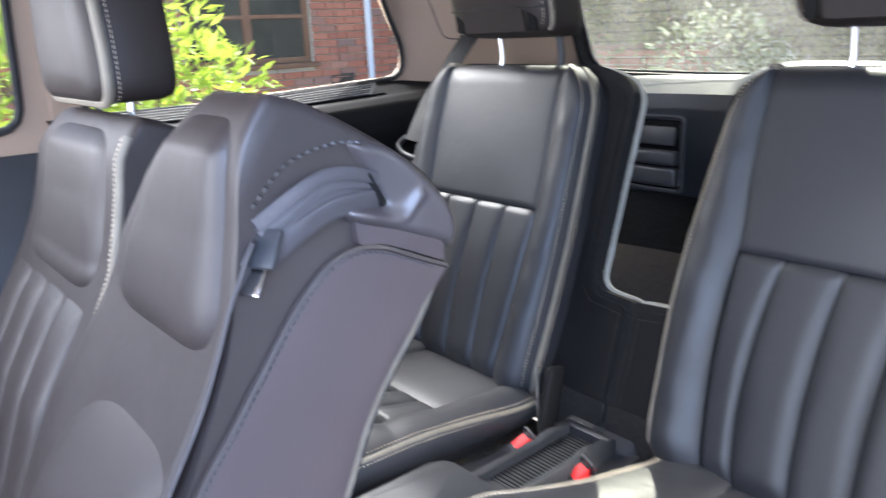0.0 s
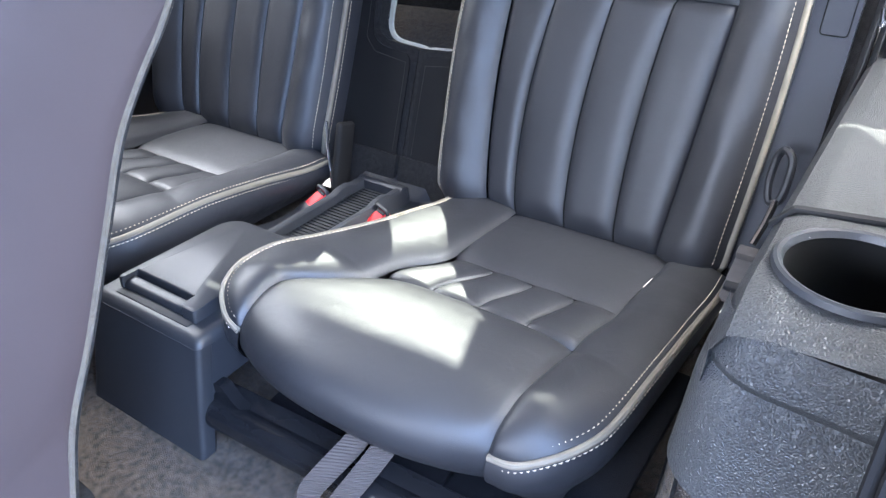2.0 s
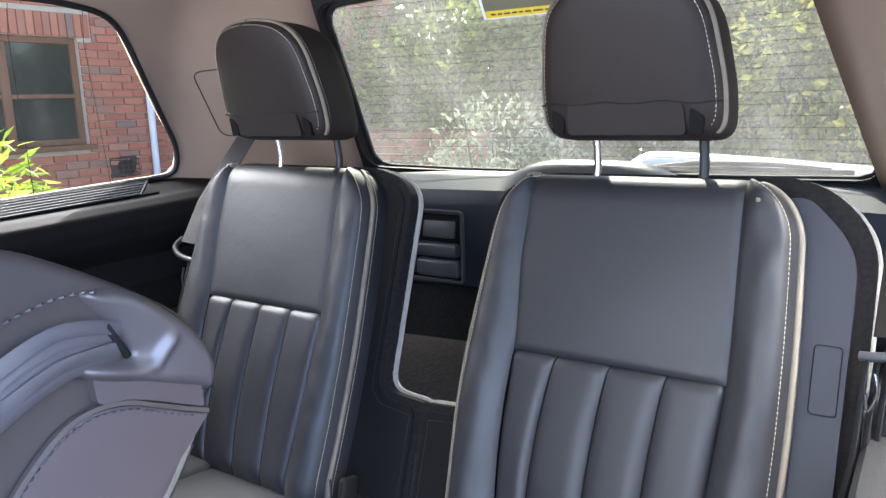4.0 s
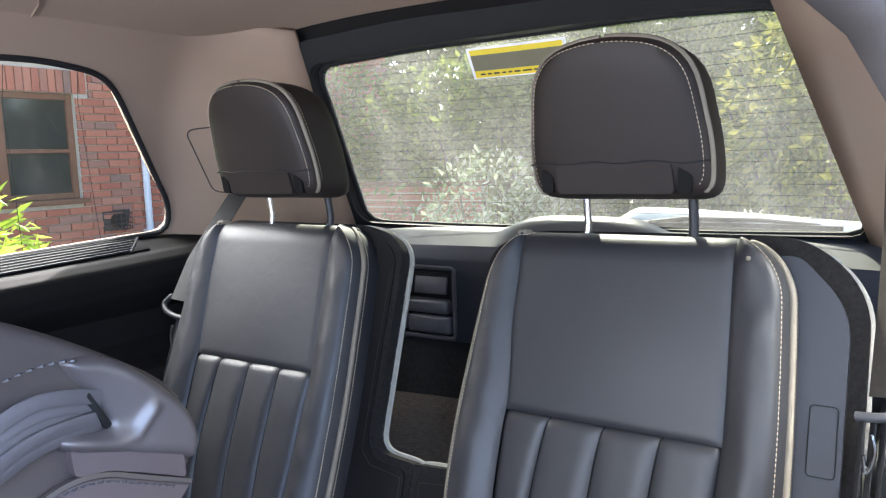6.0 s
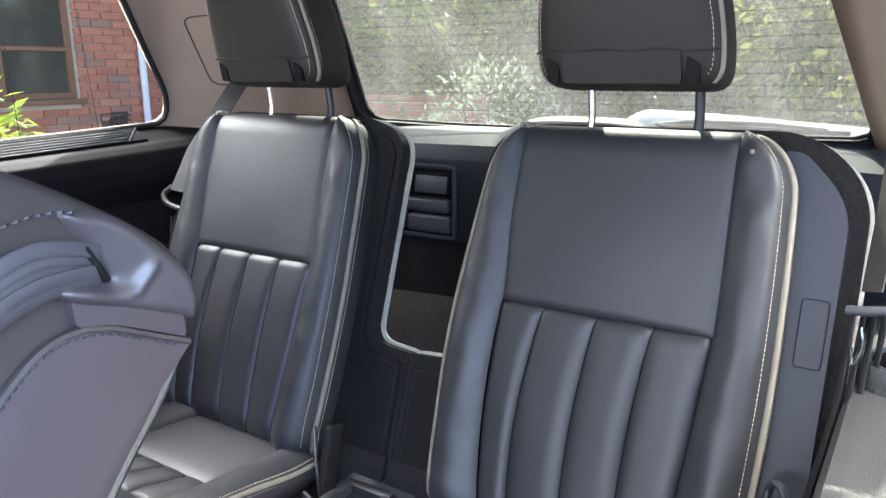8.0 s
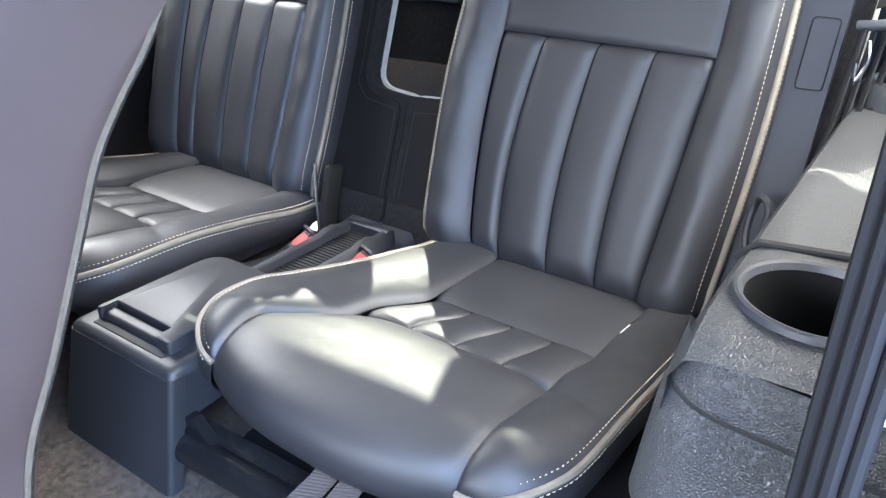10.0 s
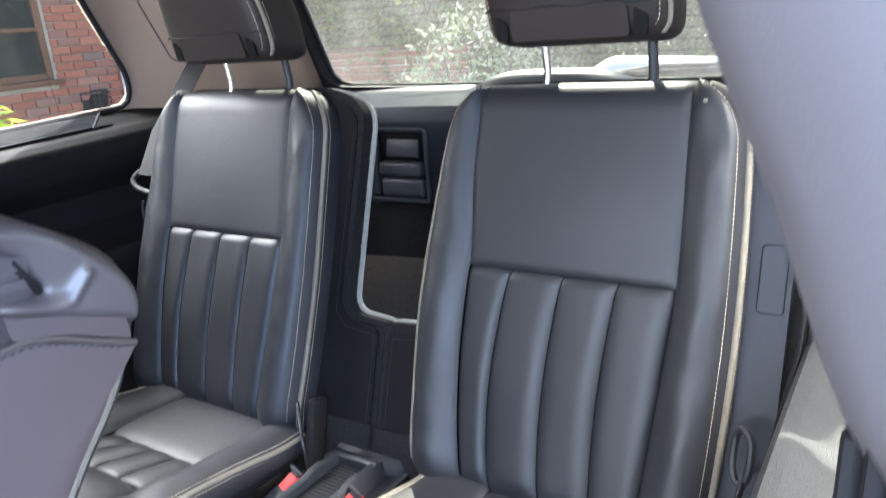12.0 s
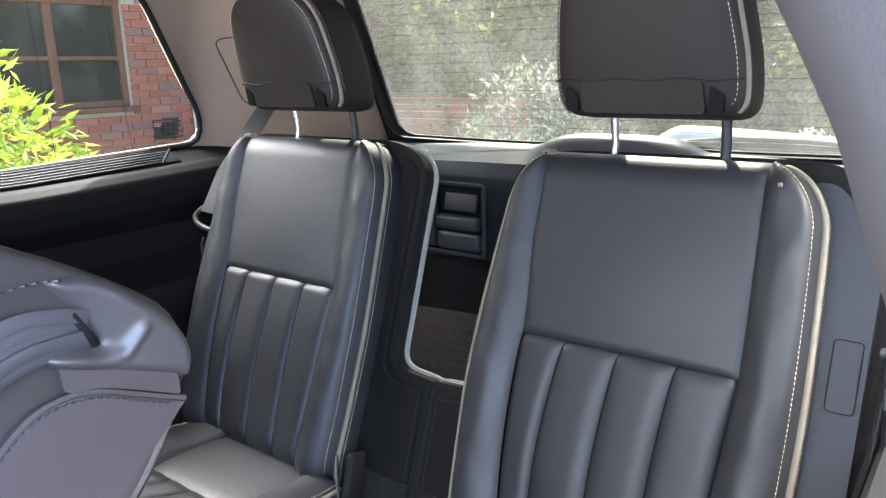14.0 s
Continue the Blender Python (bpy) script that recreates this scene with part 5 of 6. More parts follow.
# ---- second row seats ----
SIDE = [(0.318, 0.893), (0.335, 0.893), (0.361, 0.884), (0.417, 0.853), (0.475, 0.812), (0.495, 0.775), (0.492, 0.748), (0.470, 0.715), (0.447, 0.678), (0.418, 0.648), (0.389, 0.607),
        (0.36, 0.545), (0.317, 0.453), (0.28, 0.38), (0.255, 0.29), (0.235, 0.19), (0.085, 0.19), (0.115, 0.35), (0.165, 0.50), (0.215, 0.60), (0.262, 0.70), (0.283, 0.79), (0.294, 0.855)]
SIDE_C = Vector((0.30, 0.60))


def seat_slice(x, k, dy=0.0):
    pts = []
    for y, z in SIDE:
        q = SIDE_C + (Vector((y, z)) - SIDE_C) * k
        pts.append((x, q.x + dy, q.y))
    return spline(pts, 3, True)


def front_y(z):
    line = [(0.19, 0.085), (0.35, 0.115), (0.50, 0.165), (0.60, 0.215), (0.70, 0.262), (0.79, 0.283), (0.855, 0.294), (0.893, 0.318)]
    for (z0, y0), (z1, y1) in zip(line, line[1:]):
        if z <= z1:
            return y0 + (y1 - y0) * (z - z0) / (z1 - z0)
    return line[-1][1]


def table(rows, z):
    """Straight lines between rows of height and value."""
    for (z0, a), (z1, b) in zip(rows, rows[1:]):
        if z <= z1:
            return a + (b - a) * min(1, max(0, (z - z0) / (z1 - z0)))
    return rows[-1][1]


# far edge of the centre backrest, which narrows to its head pad
CENTRE_EDGE = [(0.19, -0.885), (0.47, -0.865), (0.62, -0.825), (0.76, -0.755), (0.835, -0.672), (0.87, -0.632), (0.893, -0.61)]
OUTER_EDGE = [(0.19, -1.385), (0.70, -1.385), (0.84, -1.33), (0.893, -1.27)]


def second_row(x_in, x_out, label, far_edge, dy=0.0, low=0.0):
    """x_in: side nearer the door; x_out: far side; low: how much lower it stands."""
    taper = lambda p: (x_in + (table(far_edge, p[2]) - x_in) * (x_in - p[0]) / (x_in - x_out), p[1], p[2] - low * sstep(0.3, 0.85, p[2]))
    seat = root("car_seat", label, "car seat", group="second row seats")
    w = x_in - x_out
    cuts = [(0.0, 0.965), (0.004, 0.985), (0.014, 0.998), (0.03, 1.0), (w - 0.075, 1.0), (w - 0.05, 0.993), (w - 0.028, 0.978), (w - 0.012, 0.957), (w - 0.003, 0.935), (w, 0.91)]
    body = part("backrest", loft([[taper(p) for p in seat_slice(x_in - d, k, dy)] for d, k in cuts]), LEATHER_MID, seat)
    centre_seat = w < 0.42
    z_split = 0.690 if centre_seat else 0.655
    panel_in, panel_out = (0.026, 0.80) if centre_seat else (0.15, 0.85)

    def across(f, z):
        return x_in + (table(far_edge, z) - x_in) * f

    def upper(u, v):
        z = z_split + (0.884 - z_split) * v
        e = (abs(2 * u - 1) ** 6 + abs(2 * v - 1) ** 6) ** (1 / 6)
        d = 0.017 * (1 - min(1.2, e) ** 9) - 0.004
        return (across(panel_in + (panel_out - panel_in) * u, z) - (0.012 if centre_seat else 0), front_y(z) + dy - d, z - low * sstep(0.3, 0.85, z))
    part("upper_panel", grid(upper, 40, 40), LEATHER_MID, body, "smooth leather upper panel")
    n = 1 if centre_seat else 4
    for i in range(n):
        def lower_pad(u, v, i=i):
            f = panel_in + (panel_out + 0.06 - panel_in) * (i + u) / n
            top = 0.625 - 0.05 * max(0, (2 * u - 1)) ** 2 if centre_seat else z_split - 0.012
            z = 0.22 + (top - 0.22) * v
            e = (abs(2 * u - 1) ** 5 + abs(2 * v - 1) ** 5) ** 0.2 if centre_seat else abs(2 * u - 1)
            d = (0.026 * (1 - min(1.2, e) ** 4) if centre_seat else 0.018 * math.sqrt(max(0, 1 - e ** 3)) * (1 - (2 * v - 1) ** 10)) - 0.004
            return (across(f, z), front_y(z) + dy - d, z - low * sstep(0.3, 0.85, z))
        part("lower_pad" if centre_seat else "flute", grid(lower_pad, 24, 36), LEATHER_MID, body)
    return seat, body


centre, c_body = second_row(-0.492, -0.885, "grey-black leather second row centre seat with its belt", CENTRE_EDGE)
# side panel in grey vinyl with a stitched arch
ARCH = [(0.482, 0.727), (0.458, 0.738), (0.435, 0.749), (0.411, 0.760), (0.387, 0.764), (0.365, 0.760), (0.346, 0.748), (0.323, 0.726), (0.296, 0.692), (0.260, 0.646), (0.220, 0.594), (0.175, 0.50), (0.14, 0.40), (0.115, 0.28), (0.105, 0.20)]
BACK = [(0.225, 0.20), (0.247, 0.29), (0.272, 0.38), (0.309, 0.453), (0.352, 0.545), (0.381, 0.607), (0.412, 0.65), (0.44, 0.683), (0.462, 0.715)]
arch = spline([(0, *p) for p in ARCH], 4)
back = spline([(0, *p) for p in BACK], 4)
flat = arch + back
cen = sum(flat, Vector()) / len(flat)
part("side_panel", loft([[(xx, *(cen + (p - cen) * k).yz) for p in flat] for xx, k in ((-0.493, 1.0), (-0.487, 0.998), (-0.4845, 0.985), (-0.4835, 0.9), (-0.483, 0.6))]), VINYL, c_body, "lilac-grey vinyl side panel")
part("arch_stitch", stitches([(-0.4838, *(p + (cen - p) * 0.02).yz) for p in arch[2:]], (1, 0, 0.1), 0.0066, 0.0046, 0.0010), LEATHER, c_body)
part("arch_welt", tube([(-0.4875, *p.yz) for p in arch], 0.0035, 6), LEATHER_MID, c_body)
shoulder = spline([(-0.489, 0.298, 0.815), (-0.486, 0.325, 0.842), (-0.482, 0.354, 0.853), (-0.481, 0.378, 0.855), (-0.482, 0.396, 0.852)], 6)
part("shoulder_stitch", stitches(shoulder, (1, 0, 0.4), 0.0072, 0.005, 0.0013), LEATHER, c_body)
# frayed carpet edge down the back
fray = bmesh.new()
rs = random.Random(11)
backline = resample([(-0.489, *p.yz) for p in back], 160)
for k in range(159):
    for _ in range(24):
        p = backline[k].lerp(backline[k + 1], rs.random()) + Vector((rs.uniform(-.006, .004), 0.005, 0))
        tip = p + Vector((rs.uniform(-.001, .002), rs.uniform(.0008, .0030), rs.uniform(-.002, .001)))
        fray.faces.new((fray.verts.new(p - Vector((0, 0, .0005))), fray.verts.new(p + Vector((0, 0, .0005))), fray.verts.new(tip)))
part("carpet_edge", fray, PILE_GREY, c_body, "frayed pale carpet edge")
part("carpet_back", strap([p + Vector((-0.19, 0.006, 0)) for p in backline[::6]], 0.385, 0.008, (1, 0, 0)), CARPET_DARK, c_body)
part("edge_roll", tube([p + Vector((0.001, 0.003, 0)) for p in backline[::2]], 0.0042, 8), PILE_GREY, c_body, "grey carpet binding")
# belt outlet moulding: one smooth skin with a slot side, a ridge and a rolled lower arm
OUTLET = rounded([(0.386, 0.853), (0.412, 0.850), (0.432, 0.840), (0.465, 0.812), (0.487, 0.786), (0.494, 0.764), (0.487, 0.745), (0.472, 0.753), (0.418, 0.775), (0.386, 0.787), (0.371, 0.800), (0.392, 0.801), (0.416, 0.797), (0.402, 0.824)],
                 [0.006, 0.01, 0.02, 0.02, 0.015, 0.012, 0.006, 0.004, 0.01, 0.01, 0.004, 0.006, 0.003, 0.006], 4)


def seg_dist(p, a, b):
    d = b - a
    return (p - a - d * min(1, max(0, (p - a).dot(d) / d.length_squared))).length


def inside_dist(p):
    """Distance to the moulding's outline, positive inside."""
    best, odd = 1.0, False
    for a, b in zip(OUTLET, OUTLET[1:] + OUTLET[:1]):
        best = min(best, seg_dist(p, a, b))
        if (a.y > p.y) != (b.y > p.y) and p.x < a.x + (p.y - a.y) / (b.y - a.y) * (b.x - a.x):
            odd = not odd
    return best if odd else -best


def outlet_skin():
    bm, grown = bmesh.new(), {}
    n_y, n_z, step = 66, 62, 0.002
    for i in range(n_y):
        for j in range(n_z):
            p = Vector((0.366 + step * i, 0.738 + step * j))
            d = inside_dist(p)
            if d < -0.0035:
                continue
            k = min(1, max(0, (d + 0.003) / 0.013))
            x = -0.502 + 0.024 * math.sqrt(max(0, 1 - (1 - k) ** 2))
            # hollow towards the slot, rising to a short ridge; the lower arm is a roll
            x -= 0.008 * sstep(0.040, 0.0, seg_dist(p, Vector((0.402, 0.824)), Vector((0.416, 0.797)))) * sstep(0.0, 0.02, p.y - (1.09 - 0.72 * p.x) + 0.018)
            x += 0.0045 * math.exp(-(seg_dist(p, Vector((0.449, 0.801)), Vector((0.435, 0.785))) / 0.0050) ** 2)
            x += 0.0050 * math.exp(-(seg_dist(p, Vector((0.380, 0.794)), Vector((0.424, 0.784))) / 0.0075) ** 2)
            grown[i, j] = bm.verts.new((x, p.x, p.y))
    for i, j in list(grown):
        q = [grown.get(c) for c in ((i, j), (i + 1, j), (i + 1, j + 1), (i, j + 1))]
        if all(q):
            bm.faces.new(q)
    return bm


guide_ob = part("belt_outlet", outlet_skin(), OUTLET_GREY, c_body, "moulded grey plastic belt outlet", sharp=80)
# near-black block that stands for the shade inside the slot
part("outlet_slot", moved(rbox(-0.006, 0.004, -0.017, 0.017, -0.0030, 0.0030, 0.002), pose(-0.4845, 0.406, 0.812, -62)), SHADE_SEAM_BLACK, guide_ob)
part("lip_flap", loft([[(xx, y, z) for y, z in rounded([(0.384, 0.794), (0.418, 0.783), (0.476, 0.760), (0.478, 0.733), (0.437, 0.753), (0.411, 0.764), (0.386, 0.768)], 0.005, 3)] for xx in (-0.494, -0.4855, -0.484)]), VINYL, c_body)
centre_belt = root("centre_belt", "grey seat belt webbing over the seat shoulder with its tongue", "seat belt")
for k in range(5):
    dz = 0.0075 * (k - 2)
    lift = 0.0022 * math.sin(k * 2.1)
    run = spline([(-0.486 + lift, 0.410, 0.811 + dz * .65), (-0.482 + lift, 0.385, 0.815 + dz * .9), (-0.480 + lift, 0.358, 0.815 + dz * 1.1), (-0.482 + lift, 0.330, 0.804 + dz * 1.15), (-0.489, 0.304 - dz * .3, 0.786 + dz)], 5)
    part("webbing_fold", strap(run, 0.0105, 0.0022, [Vector((0.25 * math.cos(k), 0.05 + 0.3 * min(1, i / 20), 1)) for i in range(len(run))]), BELT_MID, centre_belt)
run = spline([(-0.492, 0.300, 0.790), (-0.499, 0.277, 0.745), (-0.504, 0.246, 0.67), (-0.510, 0.192, 0.57), (-0.514, 0.140, 0.44), (-0.52, 0.098, 0.25)], 6)
part("webbing", strap(run, 0.044, 0.0018, [Vector((0.75, -0.35, 0.35 * max(0, 1 - i / 8))) for i in range(len(run))]), BELT_MID, centre_belt)
part("tongue", moved(rbox(-0.020, 0.020, -0.003, 0.003, -0.016, 0.016, 0.0025), pose(-0.4895, 0.298, 0.784, -35, 0, 28)), PLASTIC, centre_belt)
part("tongue_plate", moved(rbox(-0.013, 0.013, -0.0015, 0.0015, -0.014, 0.014, 0.001), pose(-0.491, 0.290, 0.762, -35, 0, 28)), STEEL, centre_belt)

outer, o_body = second_row(-0.905, -1.385, "grey-black leather second row outer seat with head restraint", OUTER_EDGE, 0.045, 0.045)
edge = [(-0.912, front_y(z) + 0.045 - 0.002, z - 0.045 * sstep(0.3, 0.85, z)) for z in np.linspace(0.30, 0.875, 24)]
part("piping", tube(edge, 0.0065, 8), CREAM, o_body)
part("stitching", stitches([Vector(p) + Vector((-0.010, -0.004, 0)) for p in edge], (0, -1, 0)), THREAD, o_body)
hm = root("second_row_head_restraint", "grey-black leather head restraint with cream piping on chrome posts", "head restraint")
c0 = Vector((-1.10, 0.395, 0.845))


def hr2(k, d):
    pts = rounded([(-0.135, 0.02), (0.135, 0.02), (0.14, 0.08), (0.115, 0.215), (-0.115, 0.215), (-0.14, 0.08)], [0.04, 0.04, 0.03, 0.06, 0.06, 0.03], 5)
    c = Vector((0, 0.11))
    return [c0 + Vector(((c + (Vector(p) - c) * k).x, -d, (c + (Vector(p) - c) * k).y)) for p in pts]


pad2 = part("pad", loft([hr2(k, d) for k, d in ((0.5, 0.062), (0.85, 0.06), (0.95, 0.052), (1, 0.035), (1, -0.03), (0.95, -0.045), (0.6, -0.05))]), LEATHER_HEAD, hm)
part("piping", tube(hr2(0.992, 0.043), 0.0065, 8, True), CREAM, pad2)
part("side_stitch", stitches(hr2(1.002, 0.030), lambda p: (p.x - c0.x, 0, 0)), THREAD, pad2)
for sx in (-0.075, 0.075):
    part("post", tube([c0 + Vector((sx, 0, -0.04)), c0 + Vector((sx, 0, 0.05))], 0.006, 10), STEEL, hm)
cover = part("seat_hinge_cover", loft([[(x, y, z) for x, y in rounded([(-0.62, 0.14), (-0.475, 0.15), (-0.475, 0.275), (-0.62, 0.285)], 0.02, 4)] for z in (0.13, 0.30)]), CARPET_DARK)
tagged(cover, "dark carpeted hinge cover below the second row seat", "hinge cover")

# shell that closes the cabin in front
fr = part("wall_front", grid(lambda u, v: (-1.55 + 1.75 * u, -1.22, FLOOR + 0.72 * v), 8, 6), PLASTIC)
tagged(fr, "black dashboard side of the cabin", "wall", kind="structure")

# speaker cover in both rear pillars
for sgn in (-1, 1):
    sp = [(1.250, 1.068), (1.40, 1.09), (1.40, 0.915), (1.325, 0.918)] if sgn < 0 else [(1.290, 1.074), (1.405, 1.068), (1.478, 0.926), (1.36, 0.915)]
    line = [(on_wall if sgn < 0 else on_near_wall)(p, 0.001) for p in rounded(sp, 0.02, 5)]
    cov = root("pillar_cover", "flush taupe cover panel in the rear pillar trim", "cover", group="pillar covers")
    part("joint", tube(line, 0.0016, 6, True), VINYL, cov)

# ---- outside ----
GZ = -0.36
ground = part("ground", grid(lambda u, v: ((u - .5) * 400, (v - .5) * 400, GZ), 2, 2), GROUND)
tagged(ground, "paved drive and ground round the car", "ground", kind="structure")
HX = -6.9
W0, W1, WZ0, WZ1 = 2.83, 4.20, 0.70, 1.70
house = root("house", "red brick house with a brown timber window and white drainpipe", "house", (HX, 3.5, GZ))


def at_house(bm):
    return moved(bm, Matrix.Translation((-HX, -3.5, -GZ)))


wall_bm = bmesh.new()
for y0, y1, z0, z1 in ((-4.0, W0, GZ, 2.9), (W1, 9.0, GZ, 2.9), (W0, W1, GZ, WZ0), (W0, W1, WZ1, 2.9)):
    rbox(HX - 0.30, HX - 0.012, y0, y1, z0, z1, 0, 1, wall_bm)
hwall = part("wall", at_house(wall_bm), MORTAR, house, "pale mortar bed of the brick wall")
# no room is built: a thin sheet carries its darkness as colour
win = part("window", at_house(rbox(HX - 0.26, HX - 0.25, W0, W1, WZ0, WZ1, 0)), ROOM_SHADE, house, "flat dark sheet for the room's shade behind the panes")
fb = bmesh.new()
for y0, y1, z0, z1 in ((W0, W0 + .06, WZ0, WZ1), (W1 - .06, W1, WZ0, WZ1), (W0 + .06, W1 - .06, WZ0, WZ0 + .06), (W0 + .06, W1 - .06, WZ1 - .06, WZ1), (3.47, 3.55, WZ0 + .06, WZ1 - .06), (W0 + .06, 3.47, 1.14, 1.18), (3.55, W1 - .06, 1.14, 1.18)):
    rbox(HX - 0.12, HX - 0.05, y0, y1, z0, z1, 0.006, 1, fb)
part("frame", at_house(fb), WOOD, win, "brown stained timber frame")
for y0, y1 in ((W0 + .06, 3.47), (3.55, W1 - .06)):
    for z0, z1 in ((WZ0 + .06, 1.14), (1.18, WZ1 - .06)):
        part("pane", at_house(rbox(HX - 0.088, HX - 0.082, y0, y1, z0, z1, 0)), PANE, win)
part("sill", at_house(rbox(HX - 0.12, HX + 0.05, W0 - .05, W1 + .05, WZ0 - .05, WZ0, 0.008)), WOOD, win)
dp = part("drainpipe", at_house(tube([(HX + 0.06, 4.87, z) for z in (GZ, 0.5, 1.2, 2.0, 2.8)], 0.036, 14)), PIPE, house, "white plastic drainpipe")
for z in (0.30, 1.6):
    part("bracket", at_house(rbox(HX, HX + 0.10, 4.82, 4.92, z, z + 0.035, 0.006)), PIPE, dp)
flue = root("flue_guard", "dark boiler flue with a bent wire guard on the brick wall", "flue", (HX, 4.53, 0.45))
part("flue_plate", rbox(-0.005, 0.012, -0.15, 0.15, -0.10, 0.11, 0.004), VINYL, flue)
part("flue_pipe", tube([(0.0, 0, 0), (0.10, 0, 0)], 0.075, 20), RUBBER, flue)
for k in range(4):
    part("wire", tube([(0.01, -0.14, -0.075 + 0.05 * k), (0.13, -0.10, -0.075 + 0.05 * k), (0.13, 0.10, -0.075 + 0.05 * k), (0.01, 0.14, -0.075 + 0.05 * k)], 0.004, 6), VINYL, flue)
for k in range(4):
    part("wire", tube([(0.01, -0.09 + 0.06 * k, -0.10), (0.13, -0.09 + 0.06 * k, -0.08), (0.13, -0.09 + 0.06 * k, 0.08), (0.01, -0.09 + 0.06 * k, 0.10)], 0.004, 6), VINYL, flue)


def leaf_cloud(count, blobs, size, seed, slim=0.35, droop=0.3, bm=None):
    """Many pointed leaves, spread through the outer part of several blobs (centre, radii)."""
    rs = np.random.RandomState(seed)
    vs, fs = [], []
    wts = np.array([b[1][0] * b[1][1] + b[1][0] * b[1][2] for b in blobs])
    wts = wts / wts.sum()
    for _ in range(count):
        c, r = blobs[rs.choice(len(blobs), p=wts)]
        d = rs.normal(size=3)
        d /= np.linalg.norm(d)
        p = np.array(c) + d * np.array(r) * (0.55 + 0.5 * rs.rand() ** 0.5)
        out = d + rs.normal(size=3) * 0.7 + np.array([0, 0, -droop])
        out /= np.linalg.norm(out)
        w = np.cross(out, rs.normal(size=3))
        w /= np.linalg.norm(w) + 1e-9
        s = size * (0.6 + 0.8 * rs.rand())
        n = np.cross(out, w)
        base = len(vs)
        vs += [p, p + out * s * .45 + w * s * slim * .5 + n * s * .06, p + out * s, p + out * s * .45 - w * s * slim * .5 + n * s * .06]
        fs.append((base, base + 1, base + 2, base + 3))
    me = bpy.data.meshes.new("leaves")
    me.from_pydata([tuple(v) for v in vs], [], fs)
    me.update()
    return me


def plant(name, label, cat, at, blobs, count, size, mat, seed, slim=0.35, stems=7, droop=0.3):
    ob = root(name, label, cat, at)
    rs = random.Random(seed)
    st = bmesh.new()
    for k in range(stems):
        c, r = blobs[k % len(blobs)]
        tip = Vector(c) + Vector((rs.uniform(-.5, .5) * r[0], rs.uniform(-.5, .5) * r[1], r[2] * rs.uniform(.2, .7)))
        foot = Vector((rs.uniform(-.12, .12), rs.uniform(-.12, .12), 0))
        tube([foot, foot.lerp(tip, .5) + Vector((rs.uniform(-.08, .08), rs.uniform(-.08, .08), 0)), tip], [.022, .014, .005], 6, bm=st)
    part("trunk", st, TWIG, ob)
    me = leaf_cloud(count, blobs, size, seed, slim, droop)
    me.materials.append(mat)
    cr = new("crown", me)
    cr.parent = ob
    return ob


plant("lime_shrub", "bright lime-green leafy shrub in front of the house", "shrub", (-4.3, 1.35, GZ),
      [((0, 0, 0.95), (.6, .75, .75)), ((.15, .35, 0.75), (.5, .55, .6)), ((-.1, -.5, 1.1), (.5, .5, .6)), ((.1, .1, 0.45), (.7, .8, .5))], 5200, 0.11, LIME, 3, 0.28)

GARDEN = [
    ("hedge", "dense green garden hedge behind the car", "hedge", (-4.2, 7.2), [((0, 0, 1.1), (1.9, .9, 1.3)), ((1.2, .2, 1.9), (1.4, .8, .9))], 14000, 0.085, HEDGE, 5),
    ("hedge", "dense green garden hedge behind the car", "hedge", (-0.9, 7.6), [((0, 0, 1.2), (1.9, .9, 1.4)), ((-1.0, .2, 1.8), (1.3, .8, 1.0))], 14000, 0.085, HEDGE, 6),
    ("hedge", "dense green garden hedge behind the car", "hedge", (-7.4, 7.6), [((0, 0, 1.0), (1.8, .9, 1.3)), ((0.6, .2, 1.7), (1.4, .8, .9))], 9000, 0.09, HEDGE, 7),
    ("variegated_shrub", "shrub with pale silvery variegated leaves", "shrub", (-3.05, 5.4), [((0, 0, .85), (.55, .5, .55)), ((.35, .1, .55), (.5, .5, .5)), ((-.4, .1, .5), (.5, .4, .5))], 2600, 0.06, SILVER_LEAF, 8),
    ("yellow_green_shrub", "tall shrub with yellow-green sunlit leaves", "shrub", (-0.55, 5.6), [((0, 0, 1.5), (.7, .6, .8)), ((.35, .1, 2.1), (.7, .6, .6)), ((.3, 0, .8), (.6, .5, .6))], 5000, 0.065, OLIVE_LEAF, 9),
    ("variegated_shrub", "shrub with pale silvery variegated leaves", "shrub", (0.55, 5.0), [((0, 0, .9), (.45, .4, .6)), ((-.3, .2, .7), (.4, .4, .5))], 1500, 0.075, SILVER_LEAF, 10),
    ("hedge", "dense green garden hedge behind the car", "hedge", (2.2, 7.0), [((0, 0, 1.3), (1.6, .9, 1.5)), ((-.5, .2, 2.0), (1.2, .8, 1.0))], 10000, 0.085, HEDGE, 12),
]
for k, px in enumerate((-11.0, -7.6, -4.4, -1.2, 2.2, 5.6)):
    GARDEN.append(("tree", "tall leafy garden tree behind the hedge", "tree", (px, 11.5 + 0.8 * (k % 2)), [((0, 0, 3.2), (2.0, 1.2, 2.2)), ((.5, .2, 1.4), (1.9, 1.1, 1.4)), ((-.4, 0, 5.0), (1.9, 1.1, 1.8))], 12000, 0.25, HEDGE if k % 3 else OLIVE_LEAF, 30 + k))
for nm, lab, cat, (px, py), blobs, count, size, mat, seed in GARDEN:
    plant(nm, lab, cat, (px, py, GZ), blobs, count, size, mat, seed, 0.5)

gw = root("garden_wall", "low red brick garden wall behind the shrubs", "wall", (-5.0, 6.45, GZ), kind="structure")
part("core", rbox(-1.3, 1.3, 0.012, 0.11, 0.0, 1.05, 0.004), MORTAR, gw)
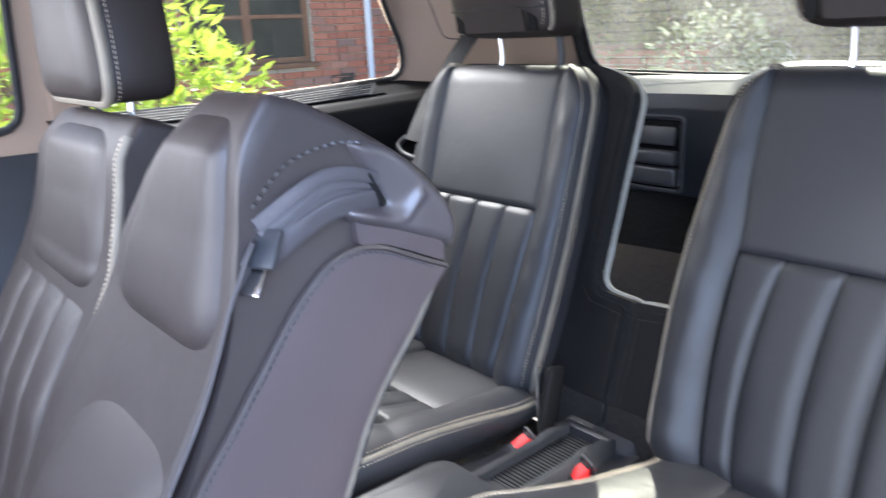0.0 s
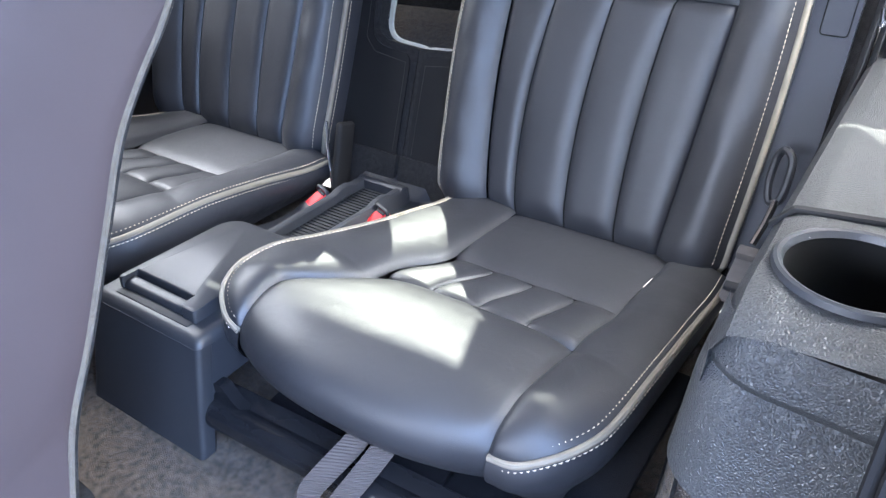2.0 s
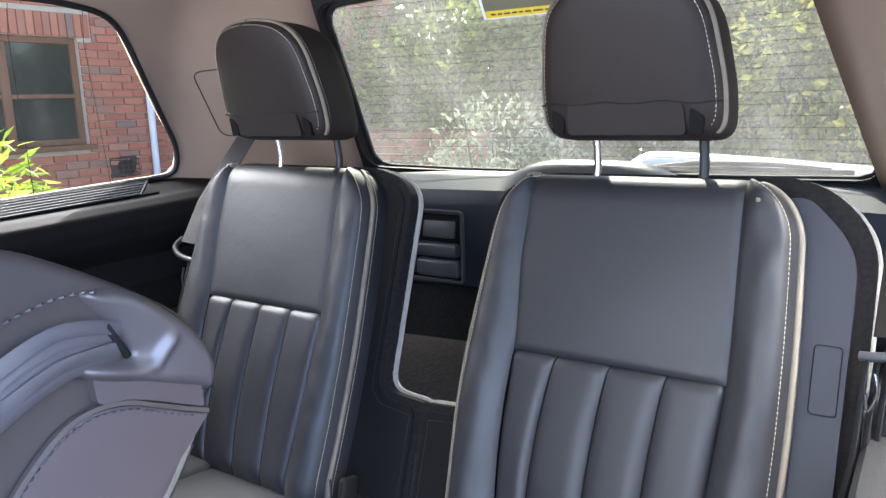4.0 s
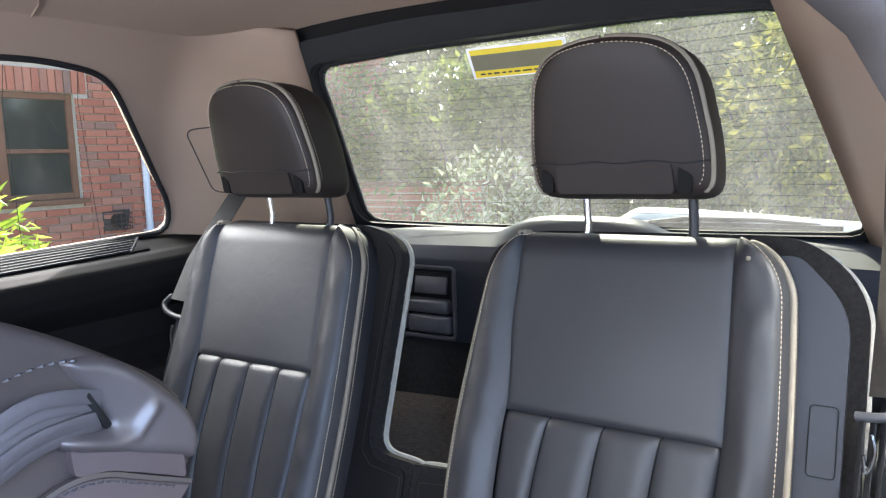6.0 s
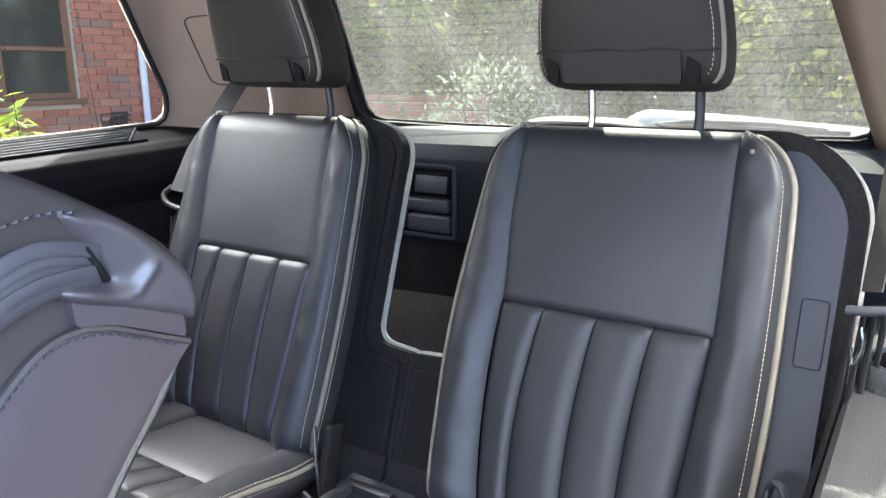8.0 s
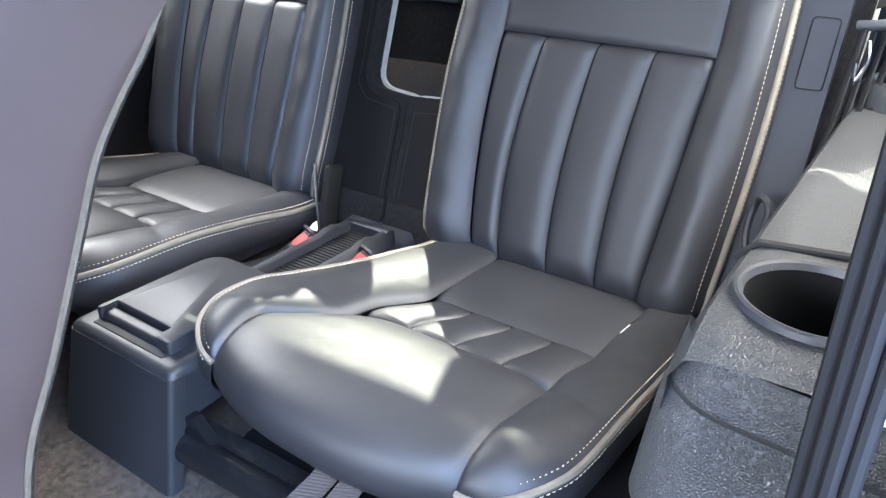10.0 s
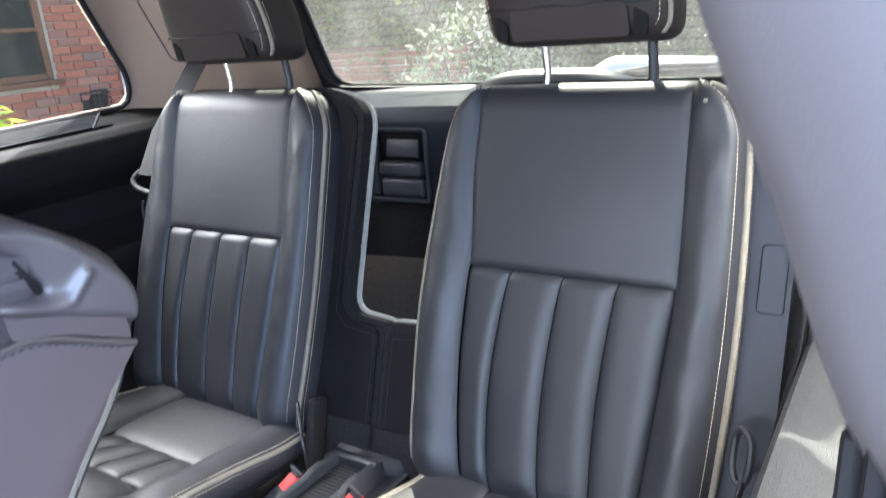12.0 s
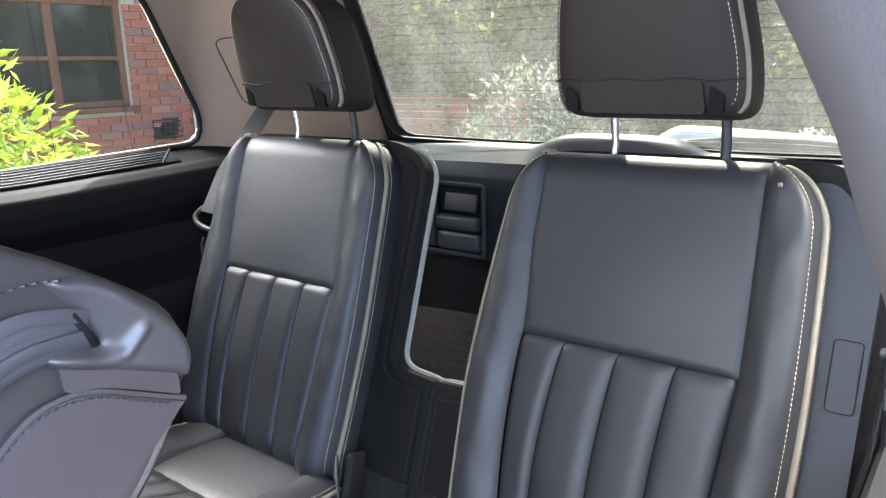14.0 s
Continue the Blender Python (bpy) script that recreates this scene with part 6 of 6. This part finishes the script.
part("coping", rbox(-1.34, 1.34, -0.03, 0.14, 1.05, 1.10, 0.01), WOOD, gw)
wall_bricks = bmesh.new()
for row in range(14):
    for col in range(12):
        x0 = -1.3 + 0.225 * col - (0.11 if row % 2 else 0)
        if x0 > -1.32:
            rbox(x0, min(1.3, x0 + 0.215), 0.0, 0.05, 0.075 * row + .005, 0.075 * row + 0.07, 0, 1, wall_bricks)
tagged(part("brickwork", wall_bricks, BRICK, gw), kind="stuff")

# bricks last: those seen best as pieces, the rest in one mesh
bm = rbox(-0.014, 0.012, 0.0, 0.215, 0.0, 0.065, 0.004, 1)
brick_mesh = bpy.data.meshes.new("brick")
bm.to_mesh(brick_mesh)
bm.free()
brick_mesh.materials.append(BRICK)
ISLAND = varied("far_brick", [(0.62, 0.19, 0.11), (0.68, 0.25, 0.15), (0.34, 0.20, 0.16), (0.66, 0.22, 0.13)], 0.88)
nt = ISLAND.node_tree
ge = nt.nodes.new("ShaderNodeNewGeometry")
ramp = [n for n in nt.nodes if n.bl_idname == "ShaderNodeValToRGB"][0]
nt.links.new(ge.outputs["Random Per Island"], ramp.inputs["Fac"])
rest_v, rest_f = [], []
rs = random.Random(21)
for row in range(43):
    z = GZ + 0.005 + 0.075 * row
    for col in range(-18, 40):
        y = 0.225 * col + (0.1125 if row % 2 else 0)
        y0, y1 = y, y + 0.215
        lo, hi = (W0, W1) if WZ0 - .10 < z < WZ1 - .03 else (W0 - .16, W1 + .14) if WZ1 - .03 <= z < WZ1 + 0.20 else (1, 0)
        if lo < hi:
            if y0 >= lo - .01 and y1 <= hi + .01:
                continue
            if y0 < lo < y1:
                y1 = lo - .004
            if y0 < hi < y1:
                y0 = hi + .004
        if y1 - y0 < 0.02:
            continue
        if 3.3 < y < 5.1 and 0.15 < z < 2.05:
            b = new("brick", brick_mesh)
            b.parent = hwall
            b.location = (rs.uniform(-.002, .002), y0 - 3.5, z - GZ)
            b.scale.y = (y1 - y0) / 0.215
        else:
            k = len(rest_v)
            x = HX + rs.uniform(-.002, .002) + .012
            rest_v += [(x - HX, yy - 3.5, zz - GZ) for yy, zz in ((y0, z), (y1, z), (y1, z + .065), (y0, z + .065))] + [(-.02, yy - 3.5, zz - GZ) for yy, zz in ((y0, z), (y1, z), (y1, z + .065), (y0, z + .065))]
            rest_f += [(k, k + 1, k + 2, k + 3)] + [(k + a, k + 4 + a, k + 4 + (a + 1) % 4, k + (a + 1) % 4) for a in range(4)]
me = bpy.data.meshes.new("far_bricks")
me.from_pydata(rest_v, [], rest_f)
me.materials.append(ISLAND)
far_bricks = new("brickwork", me)
far_bricks.parent = hwall
tagged(far_bricks, kind="stuff")
y = W0 - .15
while y < W1 + .13:
    b = new("brick", brick_mesh)
    b.parent = hwall
    b.location = (0.001, y + 0.065 - 3.5, WZ1 + 0.004 - GZ)
    b.rotation_euler = (radians(90), 0, 0)
    y += 0.075
